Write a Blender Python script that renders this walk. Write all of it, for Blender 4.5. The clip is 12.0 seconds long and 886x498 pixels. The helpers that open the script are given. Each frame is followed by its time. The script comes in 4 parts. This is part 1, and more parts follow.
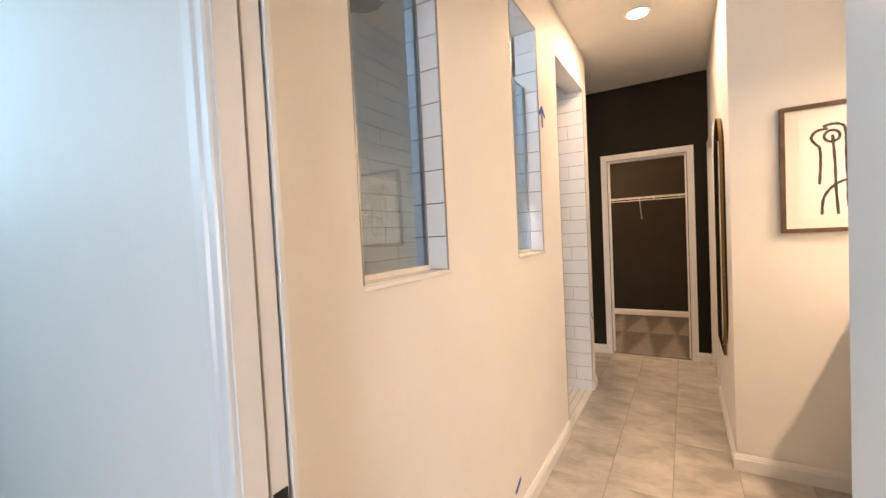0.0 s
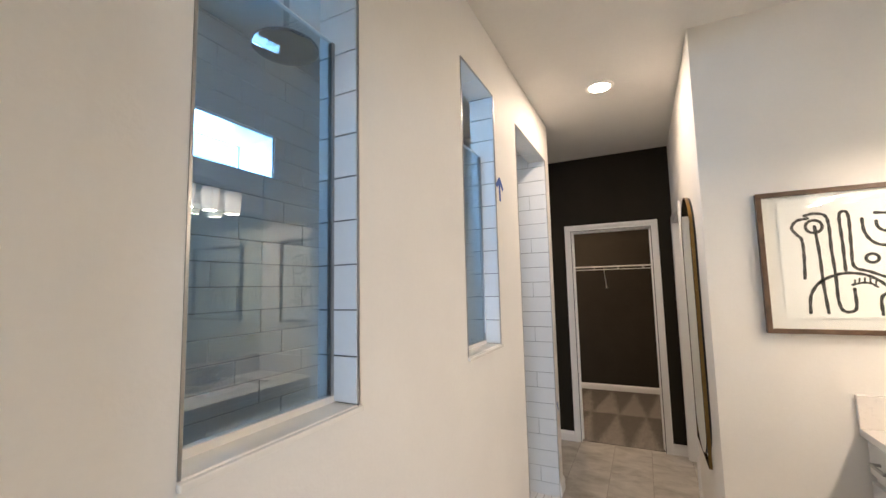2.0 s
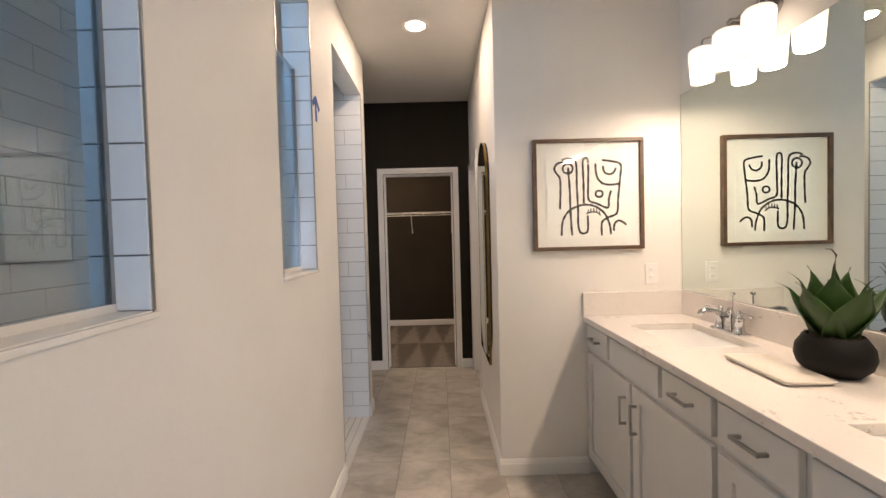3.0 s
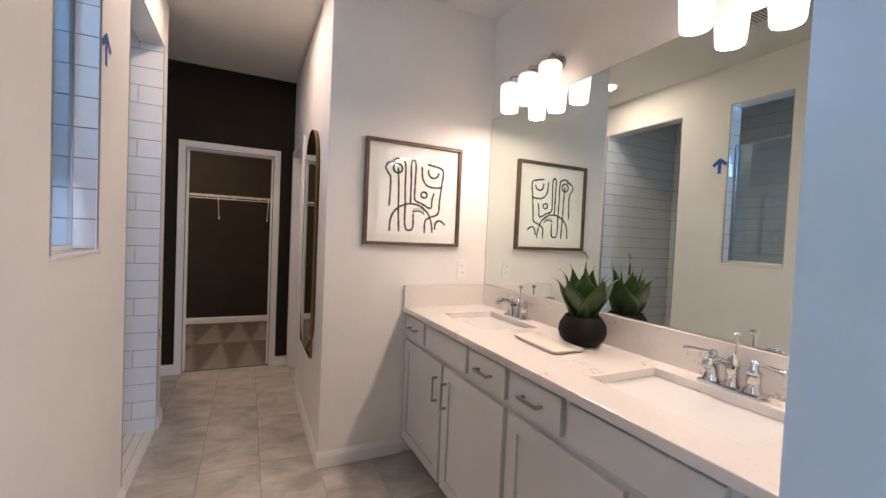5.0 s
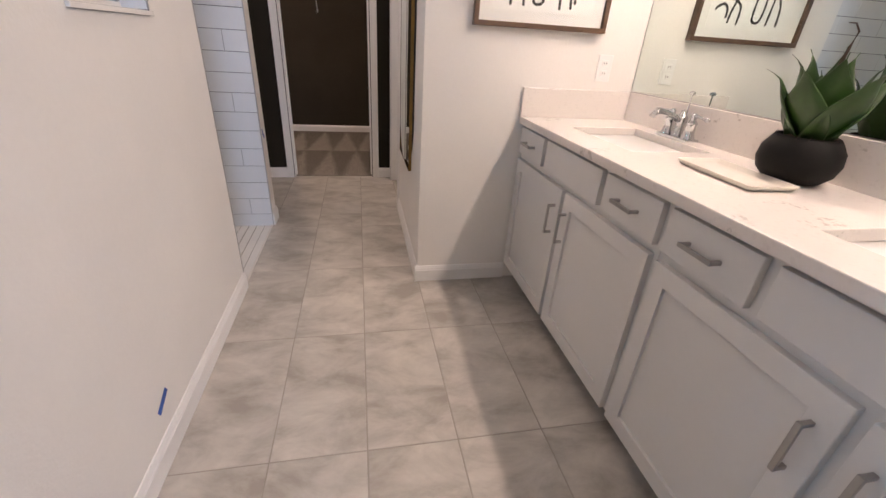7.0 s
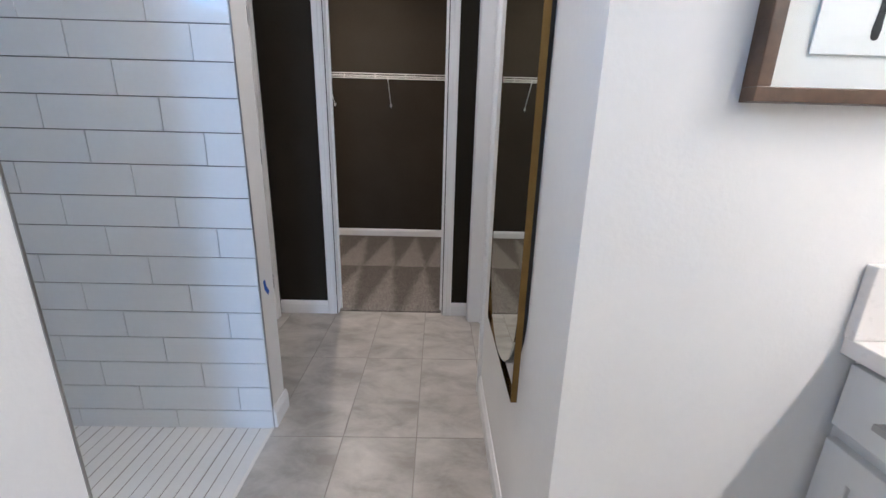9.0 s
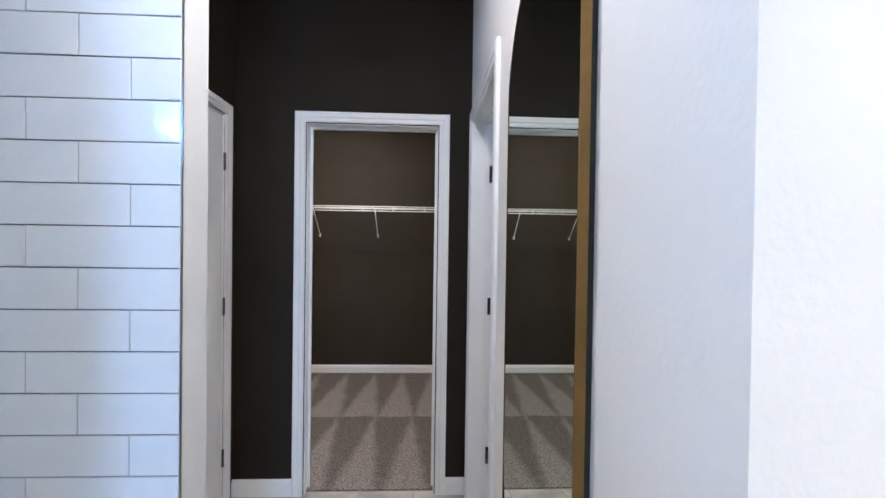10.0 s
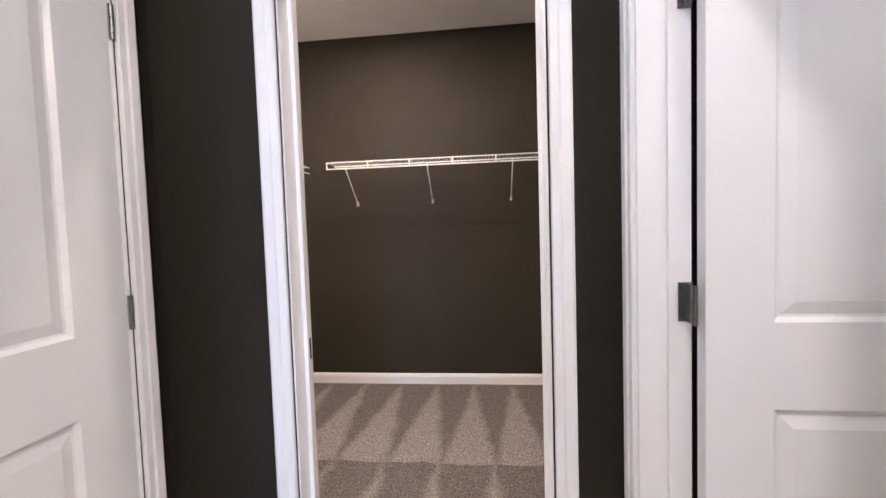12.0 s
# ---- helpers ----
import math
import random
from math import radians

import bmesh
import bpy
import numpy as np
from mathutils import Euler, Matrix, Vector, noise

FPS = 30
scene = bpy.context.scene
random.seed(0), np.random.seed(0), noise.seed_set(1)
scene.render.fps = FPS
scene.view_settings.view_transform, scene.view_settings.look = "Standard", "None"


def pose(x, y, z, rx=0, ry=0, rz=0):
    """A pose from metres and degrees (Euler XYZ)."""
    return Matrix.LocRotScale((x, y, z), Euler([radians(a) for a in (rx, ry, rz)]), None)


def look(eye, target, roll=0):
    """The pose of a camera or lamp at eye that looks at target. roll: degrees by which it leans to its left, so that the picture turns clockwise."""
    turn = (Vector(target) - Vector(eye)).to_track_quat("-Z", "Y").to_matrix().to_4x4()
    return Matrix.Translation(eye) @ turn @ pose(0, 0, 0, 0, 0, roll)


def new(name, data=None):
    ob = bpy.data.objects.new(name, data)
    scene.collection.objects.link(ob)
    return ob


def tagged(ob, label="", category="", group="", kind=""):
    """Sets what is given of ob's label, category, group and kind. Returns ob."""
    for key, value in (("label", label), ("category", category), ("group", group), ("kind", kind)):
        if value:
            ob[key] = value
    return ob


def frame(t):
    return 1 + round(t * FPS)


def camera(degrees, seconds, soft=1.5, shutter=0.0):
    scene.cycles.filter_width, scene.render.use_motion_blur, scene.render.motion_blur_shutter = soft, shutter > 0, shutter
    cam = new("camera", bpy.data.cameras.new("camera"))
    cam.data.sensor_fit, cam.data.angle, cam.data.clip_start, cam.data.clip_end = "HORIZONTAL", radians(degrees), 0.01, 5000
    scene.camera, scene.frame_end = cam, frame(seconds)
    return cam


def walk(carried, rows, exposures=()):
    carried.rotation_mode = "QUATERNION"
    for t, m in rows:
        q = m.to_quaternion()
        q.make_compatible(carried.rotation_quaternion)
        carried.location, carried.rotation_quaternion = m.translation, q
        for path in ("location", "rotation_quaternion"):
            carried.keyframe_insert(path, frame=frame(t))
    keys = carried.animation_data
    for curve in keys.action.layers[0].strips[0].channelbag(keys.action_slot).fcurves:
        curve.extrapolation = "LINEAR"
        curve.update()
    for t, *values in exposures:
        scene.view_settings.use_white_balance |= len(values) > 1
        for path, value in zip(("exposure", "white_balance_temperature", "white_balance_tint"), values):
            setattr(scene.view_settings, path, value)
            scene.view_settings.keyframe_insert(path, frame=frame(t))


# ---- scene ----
from math import cos, pi, sin

cam = camera(94.9, 12.0)
PATH = [
    (0, (0.685, -2.656, 1.354), (-0.337, -0.938, 1.285), -2.8),
    (0.5, (0.692, -2.448, 1.426), (-0.477, -0.826, 1.482), -1.3),
    (1, (0.685, -2.351, 1.504), (-0.417, -0.693, 1.697), -0.1),
    (1.5, (0.662, -2.308, 1.552), (-0.365, -0.617, 1.851), -0.4),
    (2, (0.627, -2.282, 1.511), (-0.247, -0.492, 1.699), -1.3),
    (2.5, (0.611, -2.293, 1.441), (0.103, -0.359, 1.48), -1.5),
    (3, (0.582, -2.296, 1.369), (0.592, -0.296, 1.313), -1.5),
    (3.5, (0.539, -2.318, 1.321), (0.99, -0.371, 1.225), -1.2),
    (3.7, (0.532, -2.353, 1.335), (1.107, -0.441, 1.219), -0.6),
    (5.5, (0.506, -2.31, 1.343), (1.391, -0.518, 1.285), 2.5),
    (6, (0.507, -2.287, 1.339), (1.403, -0.505, 1.19), 2.8),
    (6.5, (0.561, -2.199, 1.276), (1.325, -0.423, 0.762), 4.0),
    (6.7, (0.588, -2.11, 1.243), (1.184, -0.375, 0.447), 4.9),
    (8.3, (0.673, -1.094, 1.115), (0.686, 0.629, 0.099), 0.4),
    (8.5, (0.687, -0.94, 1.13), (0.683, 0.858, 0.253), 1.0),
    (8.7, (0.683, -0.776, 1.179), (0.689, 1.087, 0.45), 1.2),
    (9, (0.669, -0.627, 1.23), (0.703, 1.292, 0.668), 1.5),
    (9.2, (0.636, -0.529, 1.268), (0.698, 1.422, 0.832), 1.2),
    (9.5, (0.61, -0.418, 1.316), (0.699, 1.559, 1.034), 1.5),
    (10, (0.654, -0.295, 1.387), (0.74, 1.703, 1.364), 0.8),
    (10.5, (0.668, -0.156, 1.414), (0.741, 1.841, 1.498), -0.2),
    (11, (0.589, 0.113, 1.354), (0.623, 2.112, 1.401), -1.2),
    (11.2, (0.559, 0.259, 1.315), (0.563, 2.259, 1.311), -1.5),
    (11.5, (0.558, 0.462, 1.275), (0.494, 2.46, 1.244), -1.8),
    (12, (0.552, 0.868, 1.244), (0.342, 2.854, 1.148), -1.8),
]
EXPOSURES = [
    (0.0, 0.56, 9500, 26), (1.5, 0.4, 10300, 22), (1.9, 0.26, 7050, 15), (2.5, 0.04, 7200, 18), (3.0, -0.04, 7350, 19), (3.5, -0.1, 6900, 19), (5.5, -0.15, 6750, 24), (6.0, -0.1, 6800, 24), (6.5, 0.0, 6800, 25),
    (8.5, 0.45, 5700, 16), (9.0, 0.5, 5400, 13), (9.5, 0.68, 5200, 12), (10.5, 1.03, 5200, 12), (11.0, 1.2, 5450, 16), (11.5, 1.47, 5450, 13), (12.0, 1.58, 5650, 19),
]
walk(cam, [(t, look(eye, target, roll)) for t, eye, target, roll in PATH], EXPOSURES)

# ---- world and lights ----
CEIL = 2.775
world = bpy.data.worlds.new("sky")
scene.world = world
world.use_nodes = True
sky = world.node_tree.nodes.new("ShaderNodeTexSky")
sky.sky_type, sky.sun_disc = "NISHITA", False
sky.sun_elevation, sky.sun_rotation = radians(50), radians(60)
world.node_tree.links.new(sky.outputs[0], world.node_tree.nodes["Background"].inputs[0])
world.node_tree.nodes["Background"].inputs[1].default_value = 0.15


def area(name, m, w, h, power, color, spread=180):
    data = bpy.data.lights.new(name, "AREA")
    data.shape, data.size, data.size_y, data.energy, data.color, data.spread = "RECTANGLE", w, h, power, color, radians(spread)
    ob = new(name, data)
    ob.matrix_world = m
    return ob


WARM = (1.0, 0.857, 0.712)
DAY = (0.28, 0.60, 1.0)
# sky light in the window openings
area("window_daylight", look((-1.372, -1.3, 2.205), (0, -1.3, 2.0)), 0.96, 0.19, 27, DAY)
area("bedroom_daylight", look((1.42, -6.28, 1.2), (0.75, -2.3, 1.0)), 1.15, 1.4, 20, (0.50, 0.71, 1.0), 75)


def downlight(x, y, power, color, size=0.12):
    data = bpy.data.lights.new("downlight", "AREA")
    data.shape, data.size, data.energy, data.color = "DISK", size, power, color
    ob = new("downlight", data)
    ob.matrix_world = look((x, y, CEIL - 0.014), (x, y, 0))
    return ob


downlight(0.451, 0.427, 10, WARM)
for y in (-0.520, -1.600):
    for k in (-0.171, 0.0, 0.171):
        data = bpy.data.lights.new("vanity_bulb", "AREA")
        data.shape, data.size, data.energy, data.color = "DISK", 0.085, 3.7, WARM
        new("vanity_bulb", data).matrix_world = look((1.845, y + k, 2.070), (1.845, y + k, 0))
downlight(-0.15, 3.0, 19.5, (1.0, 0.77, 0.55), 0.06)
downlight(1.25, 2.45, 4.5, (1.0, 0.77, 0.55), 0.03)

# unseen lamp added to brighten the open door leaf
downlight(1.75, 0.95, 2.6, WARM)

# ---- materials ----


def mat(name, color, rough=0.5, metal=0.0, vary=0.08, scale=3.0, fine=60.0, bump=0.0, bump_scale=200.0, coat=0.0, spec=0.5):
    """Principled material whose colour varies at two scales, with fine relief."""
    m = bpy.data.materials.new(name)
    m.use_nodes = True
    nt = m.node_tree
    b = nt.nodes["Principled BSDF"]
    b.inputs["Roughness"].default_value, b.inputs["Metallic"].default_value = rough, metal
    b.inputs["Coat Weight"].default_value, b.inputs["Specular IOR Level"].default_value = coat, spec
    b.inputs["Coat Roughness"].default_value = 0.05
    co = nt.nodes.new("ShaderNodeTexCoord")
    fac = None
    for sc, detail in ((scale, 3), (fine, 2)):
        n = nt.nodes.new("ShaderNodeTexNoise")
        n.inputs["Scale"].default_value, n.inputs["Detail"].default_value = sc, detail
        nt.links.new(co.outputs["Object"], n.inputs["Vector"])
        if fac is None:
            fac = n.outputs["Fac"]
        else:
            mx = nt.nodes.new("ShaderNodeMath")
            mx.operation = "MULTIPLY_ADD"
            mx.inputs[1].default_value = 0.35
            nt.links.new(n.outputs["Fac"], mx.inputs[0])
            nt.links.new(fac, mx.inputs[2])
            fac = mx.outputs[0]
    rp = nt.nodes.new("ShaderNodeValToRGB")
    rp.color_ramp.elements[0].position, rp.color_ramp.elements[1].position = 0.45, 0.9
    rp.color_ramp.elements[0].color = (*[c * (1 - vary) for c in color], 1)
    rp.color_ramp.elements[1].color = (*[min(1, c * (1 + vary)) for c in color], 1)
    nt.links.new(fac, rp.inputs[0])
    nt.links.new(rp.outputs[0], b.inputs["Base Color"])
    if bump:
        n = nt.nodes.new("ShaderNodeTexNoise")
        n.inputs["Scale"].default_value, n.inputs["Detail"].default_value = bump_scale, 3
        nt.links.new(co.outputs["Object"], n.inputs["Vector"])
        bp = nt.nodes.new("ShaderNodeBump")
        bp.inputs["Strength"].default_value, bp.inputs["Distance"].default_value = bump, 0.002
        nt.links.new(n.outputs["Fac"], bp.inputs["Height"])
        nt.links.new(bp.outputs[0], b.inputs["Normal"])
    return m


def node(m, kind, **sets):
    n = m.node_tree.nodes.new(kind)
    for k, v in sets.items():
        n.inputs[int(k[1:])].default_value = v
    return n


M_WALL = mat("wall_paint", (0.80, 0.775, 0.735), 0.62, vary=0.025, bump=0.25, bump_scale=110)
# assumed dark colour on unseen walls, cuts light bounced onto the door jamb
M_BED_DARKENED = mat("bounce_cut_greige", (0.34, 0.32, 0.29), 0.7, vary=0.03, bump=0.2, bump_scale=110)
M_CEIL = mat("ceiling_paint", (0.74, 0.73, 0.71), 0.8, vary=0.03, bump=0.5, bump_scale=60)
M_DARK = mat("dark_wall_paint", (0.0225, 0.0185, 0.0128), 0.75, vary=0.10, bump=0.3, bump_scale=110, spec=0.15)
M_CLOSET = mat("closet_paint", (0.035, 0.0285, 0.0200), 0.7, vary=0.10, bump=0.3, bump_scale=110, spec=0.2)
M_TRIM = mat("trim_paint", (0.82, 0.81, 0.79), 0.32, vary=0.02, bump=0.05)
M_DOOR = mat("door_paint", (0.78, 0.775, 0.76), 0.38, vary=0.02, bump=0.12, bump_scale=150)
M_GROUT = mat("grout", (0.17, 0.175, 0.175), 0.85, vary=0.12, bump=0.3)
M_FGROUT = mat("floor_grout", (0.33, 0.305, 0.27), 0.9, vary=0.12, bump=0.3)
M_TILE = mat("glazed_tile", (0.76, 0.775, 0.78), 0.10, vary=0.03, scale=1.2, bump=0.06, bump_scale=9, coat=0.3)
M_STRIP = mat("shower_floor_tile", (0.72, 0.71, 0.69), 0.35, vary=0.06, bump=0.1)
M_SILL = mat("cultured_marble", (0.82, 0.79, 0.74), 0.2, vary=0.03, scale=6)
M_CAB = mat("cabinet_paint", (0.66, 0.652, 0.636), 0.4, vary=0.02, bump=0.05)
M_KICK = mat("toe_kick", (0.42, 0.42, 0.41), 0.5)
M_CHROME = mat("chrome", (0.62, 0.63, 0.64), 0.05, 1.0, vary=0.02)
M_NICKEL = mat("brushed_nickel", (0.40, 0.39, 0.38), 0.3, 1.0, vary=0.06)
# hinge nickel, its colour darkened for the dark walls it mirrors
M_HINGE = mat("reflection_darkened_nickel", (0.20, 0.195, 0.19), 0.22, 1.0, vary=0.15, scale=12)
M_BRASS = mat("brass", (0.23, 0.145, 0.052), 0.24, 1.0, vary=0.12, scale=9)
# shower head chrome with its dark reflections put into the colour
M_HEAD = mat("reflection_darkened_chrome", (0.30, 0.31, 0.32), 0.06, 1.0, vary=0.03)
M_BLACK = mat("black_metal", (0.012, 0.012, 0.012), 0.4)
M_MIRROR = mat("mirror_silver", (0.73, 0.80, 0.76), 0.0, 1.0, vary=0.0)
M_BASIN = mat("vitreous_china", (0.84, 0.83, 0.81), 0.08, vary=0.01, coat=0.3)
# near-black that paints the shade inside gaps and holes
M_GAP_SHADE = mat("gap_shade", (0.02, 0.017, 0.014), 0.8)


def maths(m, op, a, b=None, c=None):
    n = m.node_tree.nodes.new("ShaderNodeMath")
    n.operation = op
    for i, v in enumerate((a, b, c)):
        if v is None:
            continue
        if isinstance(v, (int, float)):
            n.inputs[i].default_value = v
        else:
            m.node_tree.links.new(v, n.inputs[i])
    return n.outputs[0]


def glass(name, tint, head_on=0.055):
    """Thin clear pane: what is behind shows through its tint, and the surface mirrors by the glancing angle."""
    m = bpy.data.materials.new(name)
    m.use_nodes = True
    nt = m.node_tree
    nt.nodes.remove(nt.nodes["Principled BSDF"])
    tr, gl, mx, fr = (nt.nodes.new(k) for k in ("ShaderNodeBsdfTransparent", "ShaderNodeBsdfGlossy", "ShaderNodeMixShader", "ShaderNodeLayerWeight"))
    tr.inputs[0].default_value = (*tint, 1)
    gl.inputs["Roughness"].default_value = 0.0
    glance = maths(m, "MULTIPLY_ADD", maths(m, "POWER", fr.outputs["Facing"], 5.0), 0.9, head_on)
    nt.links.new(glance, mx.inputs[0])
    nt.links.new(tr.outputs[0], mx.inputs[1])
    nt.links.new(gl.outputs[0], mx.inputs[2])
    nt.links.new(mx.outputs[0], nt.nodes["Material Output"].inputs[0])
    return m


M_GLASS = glass("shower_glass", (0.72, 0.84, 0.91), 0.13)
M_PANE = glass("window_glass", (0.95, 0.98, 1.0))


def stone_floor():
    m = mat("porcelain_floor", (0.42, 0.395, 0.36), 0.42, bump=0.08, bump_scale=300)
    nt = m.node_tree
    b = nt.nodes["Principled BSDF"]
    co, info = node(m, "ShaderNodeTexCoord"), node(m, "ShaderNodeObjectInfo")
    off = node(m, "ShaderNodeVectorMath")
    off.operation = "MULTIPLY_ADD"
    off.inputs[1].default_value = (7, 11, 3)
    nt.links.new(info.outputs["Random"], off.inputs[0])
    nt.links.new(co.outputs["Object"], off.inputs[2])
    mp = node(m, "ShaderNodeMapping")
    mp.inputs["Rotation"].default_value = (0, 0, 0.6)
    mp.inputs["Scale"].default_value = (4.2, 7.0, 3.0)
    nt.links.new(off.outputs[0], mp.inputs[0])
    n = node(m, "ShaderNodeTexNoise")
    n.inputs["Scale"].default_value, n.inputs["Detail"].default_value, n.inputs["Distortion"].default_value = 1.0, 9, 0.35
    n.inputs["Roughness"].default_value = 0.62
    nt.links.new(mp.outputs[0], n.inputs["Vector"])
    rp = node(m, "ShaderNodeValToRGB")
    e = rp.color_ramp.elements
    e[0].position, e[0].color = 0.34, (0.325, 0.296, 0.260, 1)
    e[1].position, e[1].color = 0.70, (0.60, 0.563, 0.513, 1)
    x = e.new(0.5)
    x.color = (0.455, 0.427, 0.388, 1)
    nt.links.new(n.outputs["Fac"], rp.inputs[0])
    nt.links.new(rp.outputs[0], b.inputs["Base Color"])
    return m


M_FLOOR = stone_floor()


def carpet():
    """Cut pile, brushed into wedges by the vacuum cleaner; pile shading put into colour."""
    m = mat("carpet", (0.30, 0.27, 0.24), 0.95, spec=0.1)
    nt = m.node_tree
    b = nt.nodes["Principled BSDF"]
    co, sep = node(m, "ShaderNodeTexCoord"), node(m, "ShaderNodeSeparateXYZ")
    nt.links.new(co.outputs["Object"], sep.inputs[0])
    wob = node(m, "ShaderNodeTexNoise")
    wob.inputs["Scale"].default_value, wob.inputs["Detail"].default_value = 7, 4
    nt.links.new(co.outputs["Object"], wob.inputs["Vector"])
    w = maths(m, "MULTIPLY_ADD", wob.outputs["Fac"], 0.07, -0.035)
    u = maths(m, "ADD", sep.outputs[0], w)
    v = maths(m, "ADD", sep.outputs[1], w)
    along = maths(m, "FRACT", maths(m, "MULTIPLY_ADD", v, 1 / 1.1, -2.68))
    row = maths(m, "FLOOR", maths(m, "MULTIPLY_ADD", v, 1 / 1.1, -2.68))
    shift = maths(m, "MULTIPLY", row, 0.43)
    saw = maths(m, "FRACT", maths(m, "MULTIPLY_ADD", u, 1 / 0.29, shift))
    tri = maths(m, "ABSOLUTE", maths(m, "MULTIPLY_ADD", saw, 2.0, -1.0))
    gap = maths(m, "SUBTRACT", maths(m, "SUBTRACT", 1.0, along), tri)
    mask = node(m, "ShaderNodeMapRange")
    mask.interpolation_type = "SMOOTHSTEP"
    mask.inputs[1].default_value, mask.inputs[2].default_value = -0.22, 0.25
    nt.links.new(gap, mask.inputs[0])
    n = node(m, "ShaderNodeTexNoise")
    n.inputs["Scale"].default_value, n.inputs["Detail"].default_value = 100, 5
    nt.links.new(co.outputs["Object"], n.inputs["Vector"])
    speck = node(m, "ShaderNodeValToRGB")
    speck.color_ramp.elements[0].position, speck.color_ramp.elements[0].color = 0.34, (0.52, 0.51, 0.50, 1)
    speck.color_ramp.elements[1].position, speck.color_ramp.elements[1].color = 0.66, (1.38, 1.38, 1.38, 1)
    nt.links.new(n.outputs["Fac"], speck.inputs[0])
    mix = node(m, "ShaderNodeMix")
    mix.data_type = "RGBA"
    mix.inputs[6].default_value, mix.inputs[7].default_value = (0.142, 0.127, 0.112, 1), (0.252, 0.231, 0.209, 1)
    nt.links.new(mask.outputs[0], mix.inputs[0])
    mul = node(m, "ShaderNodeMix")
    mul.data_type, mul.blend_type = "RGBA", "MULTIPLY"
    mul.inputs[0].default_value = 1.0
    nt.links.new(mix.outputs[2], mul.inputs[6])
    nt.links.new(speck.outputs[0], mul.inputs[7])
    nt.links.new(mul.outputs[2], b.inputs["Base Color"])
    bp = node(m, "ShaderNodeBump")
    bp.inputs["Strength"].default_value, bp.inputs["Distance"].default_value = 0.9, 0.006
    nt.links.new(n.outputs["Fac"], bp.inputs["Height"])
    nt.links.new(bp.outputs[0], b.inputs["Normal"])
    return m


M_CARPET = carpet()


def quartz():
    m = mat("quartz_worktop", (0.74, 0.71, 0.68), 0.22, vary=0.03, bump=0.0)
    nt = m.node_tree
    b = nt.nodes["Principled BSDF"]
    co = node(m, "ShaderNodeTexCoord")
    vo = node(m, "ShaderNodeTexVoronoi")
    vo.inputs["Scale"].default_value = 120
    nt.links.new(co.outputs["Object"], vo.inputs["Vector"])
    n = node(m, "ShaderNodeTexNoise")
    n.inputs["Scale"].default_value, n.inputs["Detail"].default_value, n.inputs["Distortion"].default_value = 62, 5, 0.8
    nt.links.new(co.outputs["Object"], n.inputs["Vector"])
    vein = node(m, "ShaderNodeValToRGB")
    e = vein.color_ramp.elements
    e[0].position, e[0].color = 0.50, (1, 1, 1, 1)
    e[1].position, e[1].color = 0.62, (0.70, 0.68, 0.66, 1)
    patch = node(m, "ShaderNodeTexNoise")
    patch.inputs["Scale"].default_value, patch.inputs["Detail"].default_value = 6.5, 2
    nt.links.new(co.outputs["Object"], patch.inputs["Vector"])
    here = node(m, "ShaderNodeMapRange")
    here.inputs[1].default_value, here.inputs[2].default_value = 0.45, 0.66
    nt.links.new(patch.outputs["Fac"], here.inputs[0])
    nt.links.new(maths(m, "MULTIPLY", n.outputs["Fac"], here.outputs[0]), vein.inputs[0])
    fl = node(m, "ShaderNodeValToRGB")
    fl.color_ramp.elements[0].position, fl.color_ramp.elements[0].color = 0.05, (0.70, 0.657, 0.615, 1)
    fl.color_ramp.elements[1].position, fl.color_ramp.elements[1].color = 0.3, (0.75, 0.705, 0.662, 1)
    nt.links.new(vo.outputs["Color"], fl.inputs[0])
    mul = node(m, "ShaderNodeMix")
    mul.data_type, mul.blend_type = "RGBA", "MULTIPLY"
    mul.inputs[0].default_value = 1.0
    nt.links.new(fl.outputs[0], mul.inputs[6])
    nt.links.new(vein.outputs[0], mul.inputs[7])
    nt.links.new(mul.outputs[2], b.inputs["Base Color"])
    return m


M_QUARTZ = quartz()


def glow(name, color, strength):
    m = bpy.data.materials.new(name)
    m.use_nodes = True
    b = m.node_tree.nodes["Principled BSDF"]
    b.inputs["Base Color"].default_value = (0.8, 0.78, 0.75, 1)
    b.inputs["Roughness"].default_value = 0.35
    b.inputs["Emission Color"].default_value = (*color, 1)
    b.inputs["Emission Strength"].default_value = strength
    return m


M_SHADE = glow("opal_glass_shade", (1.0, 0.89, 0.76), 1.0)
# the opal cups glow most beside the bulb and less towards the cap
_co, _sep = node(M_SHADE, "ShaderNodeTexCoord"), node(M_SHADE, "ShaderNodeSeparateXYZ")
M_SHADE.node_tree.links.new(_co.outputs["Object"], _sep.inputs[0])
_up = node(M_SHADE, "ShaderNodeMapRange")
_up.interpolation_type = "SMOOTHSTEP"
_up.inputs[1].default_value, _up.inputs[2].default_value, _up.inputs[3].default_value, _up.inputs[4].default_value = -0.13, -0.035, 2.7, 1.0
M_SHADE.node_tree.links.new(_sep.outputs[2], _up.inputs[0])
M_SHADE.node_tree.links.new(_up.outputs[0], M_SHADE.node_tree.nodes["Principled BSDF"].inputs["Emission Strength"])
M_LED = glow("led_lens", (1.0, 0.87, 0.72), 60.0)
M_OUTSIDE = glow("bright_sky", (0.26, 0.62, 1.0), 5.5)

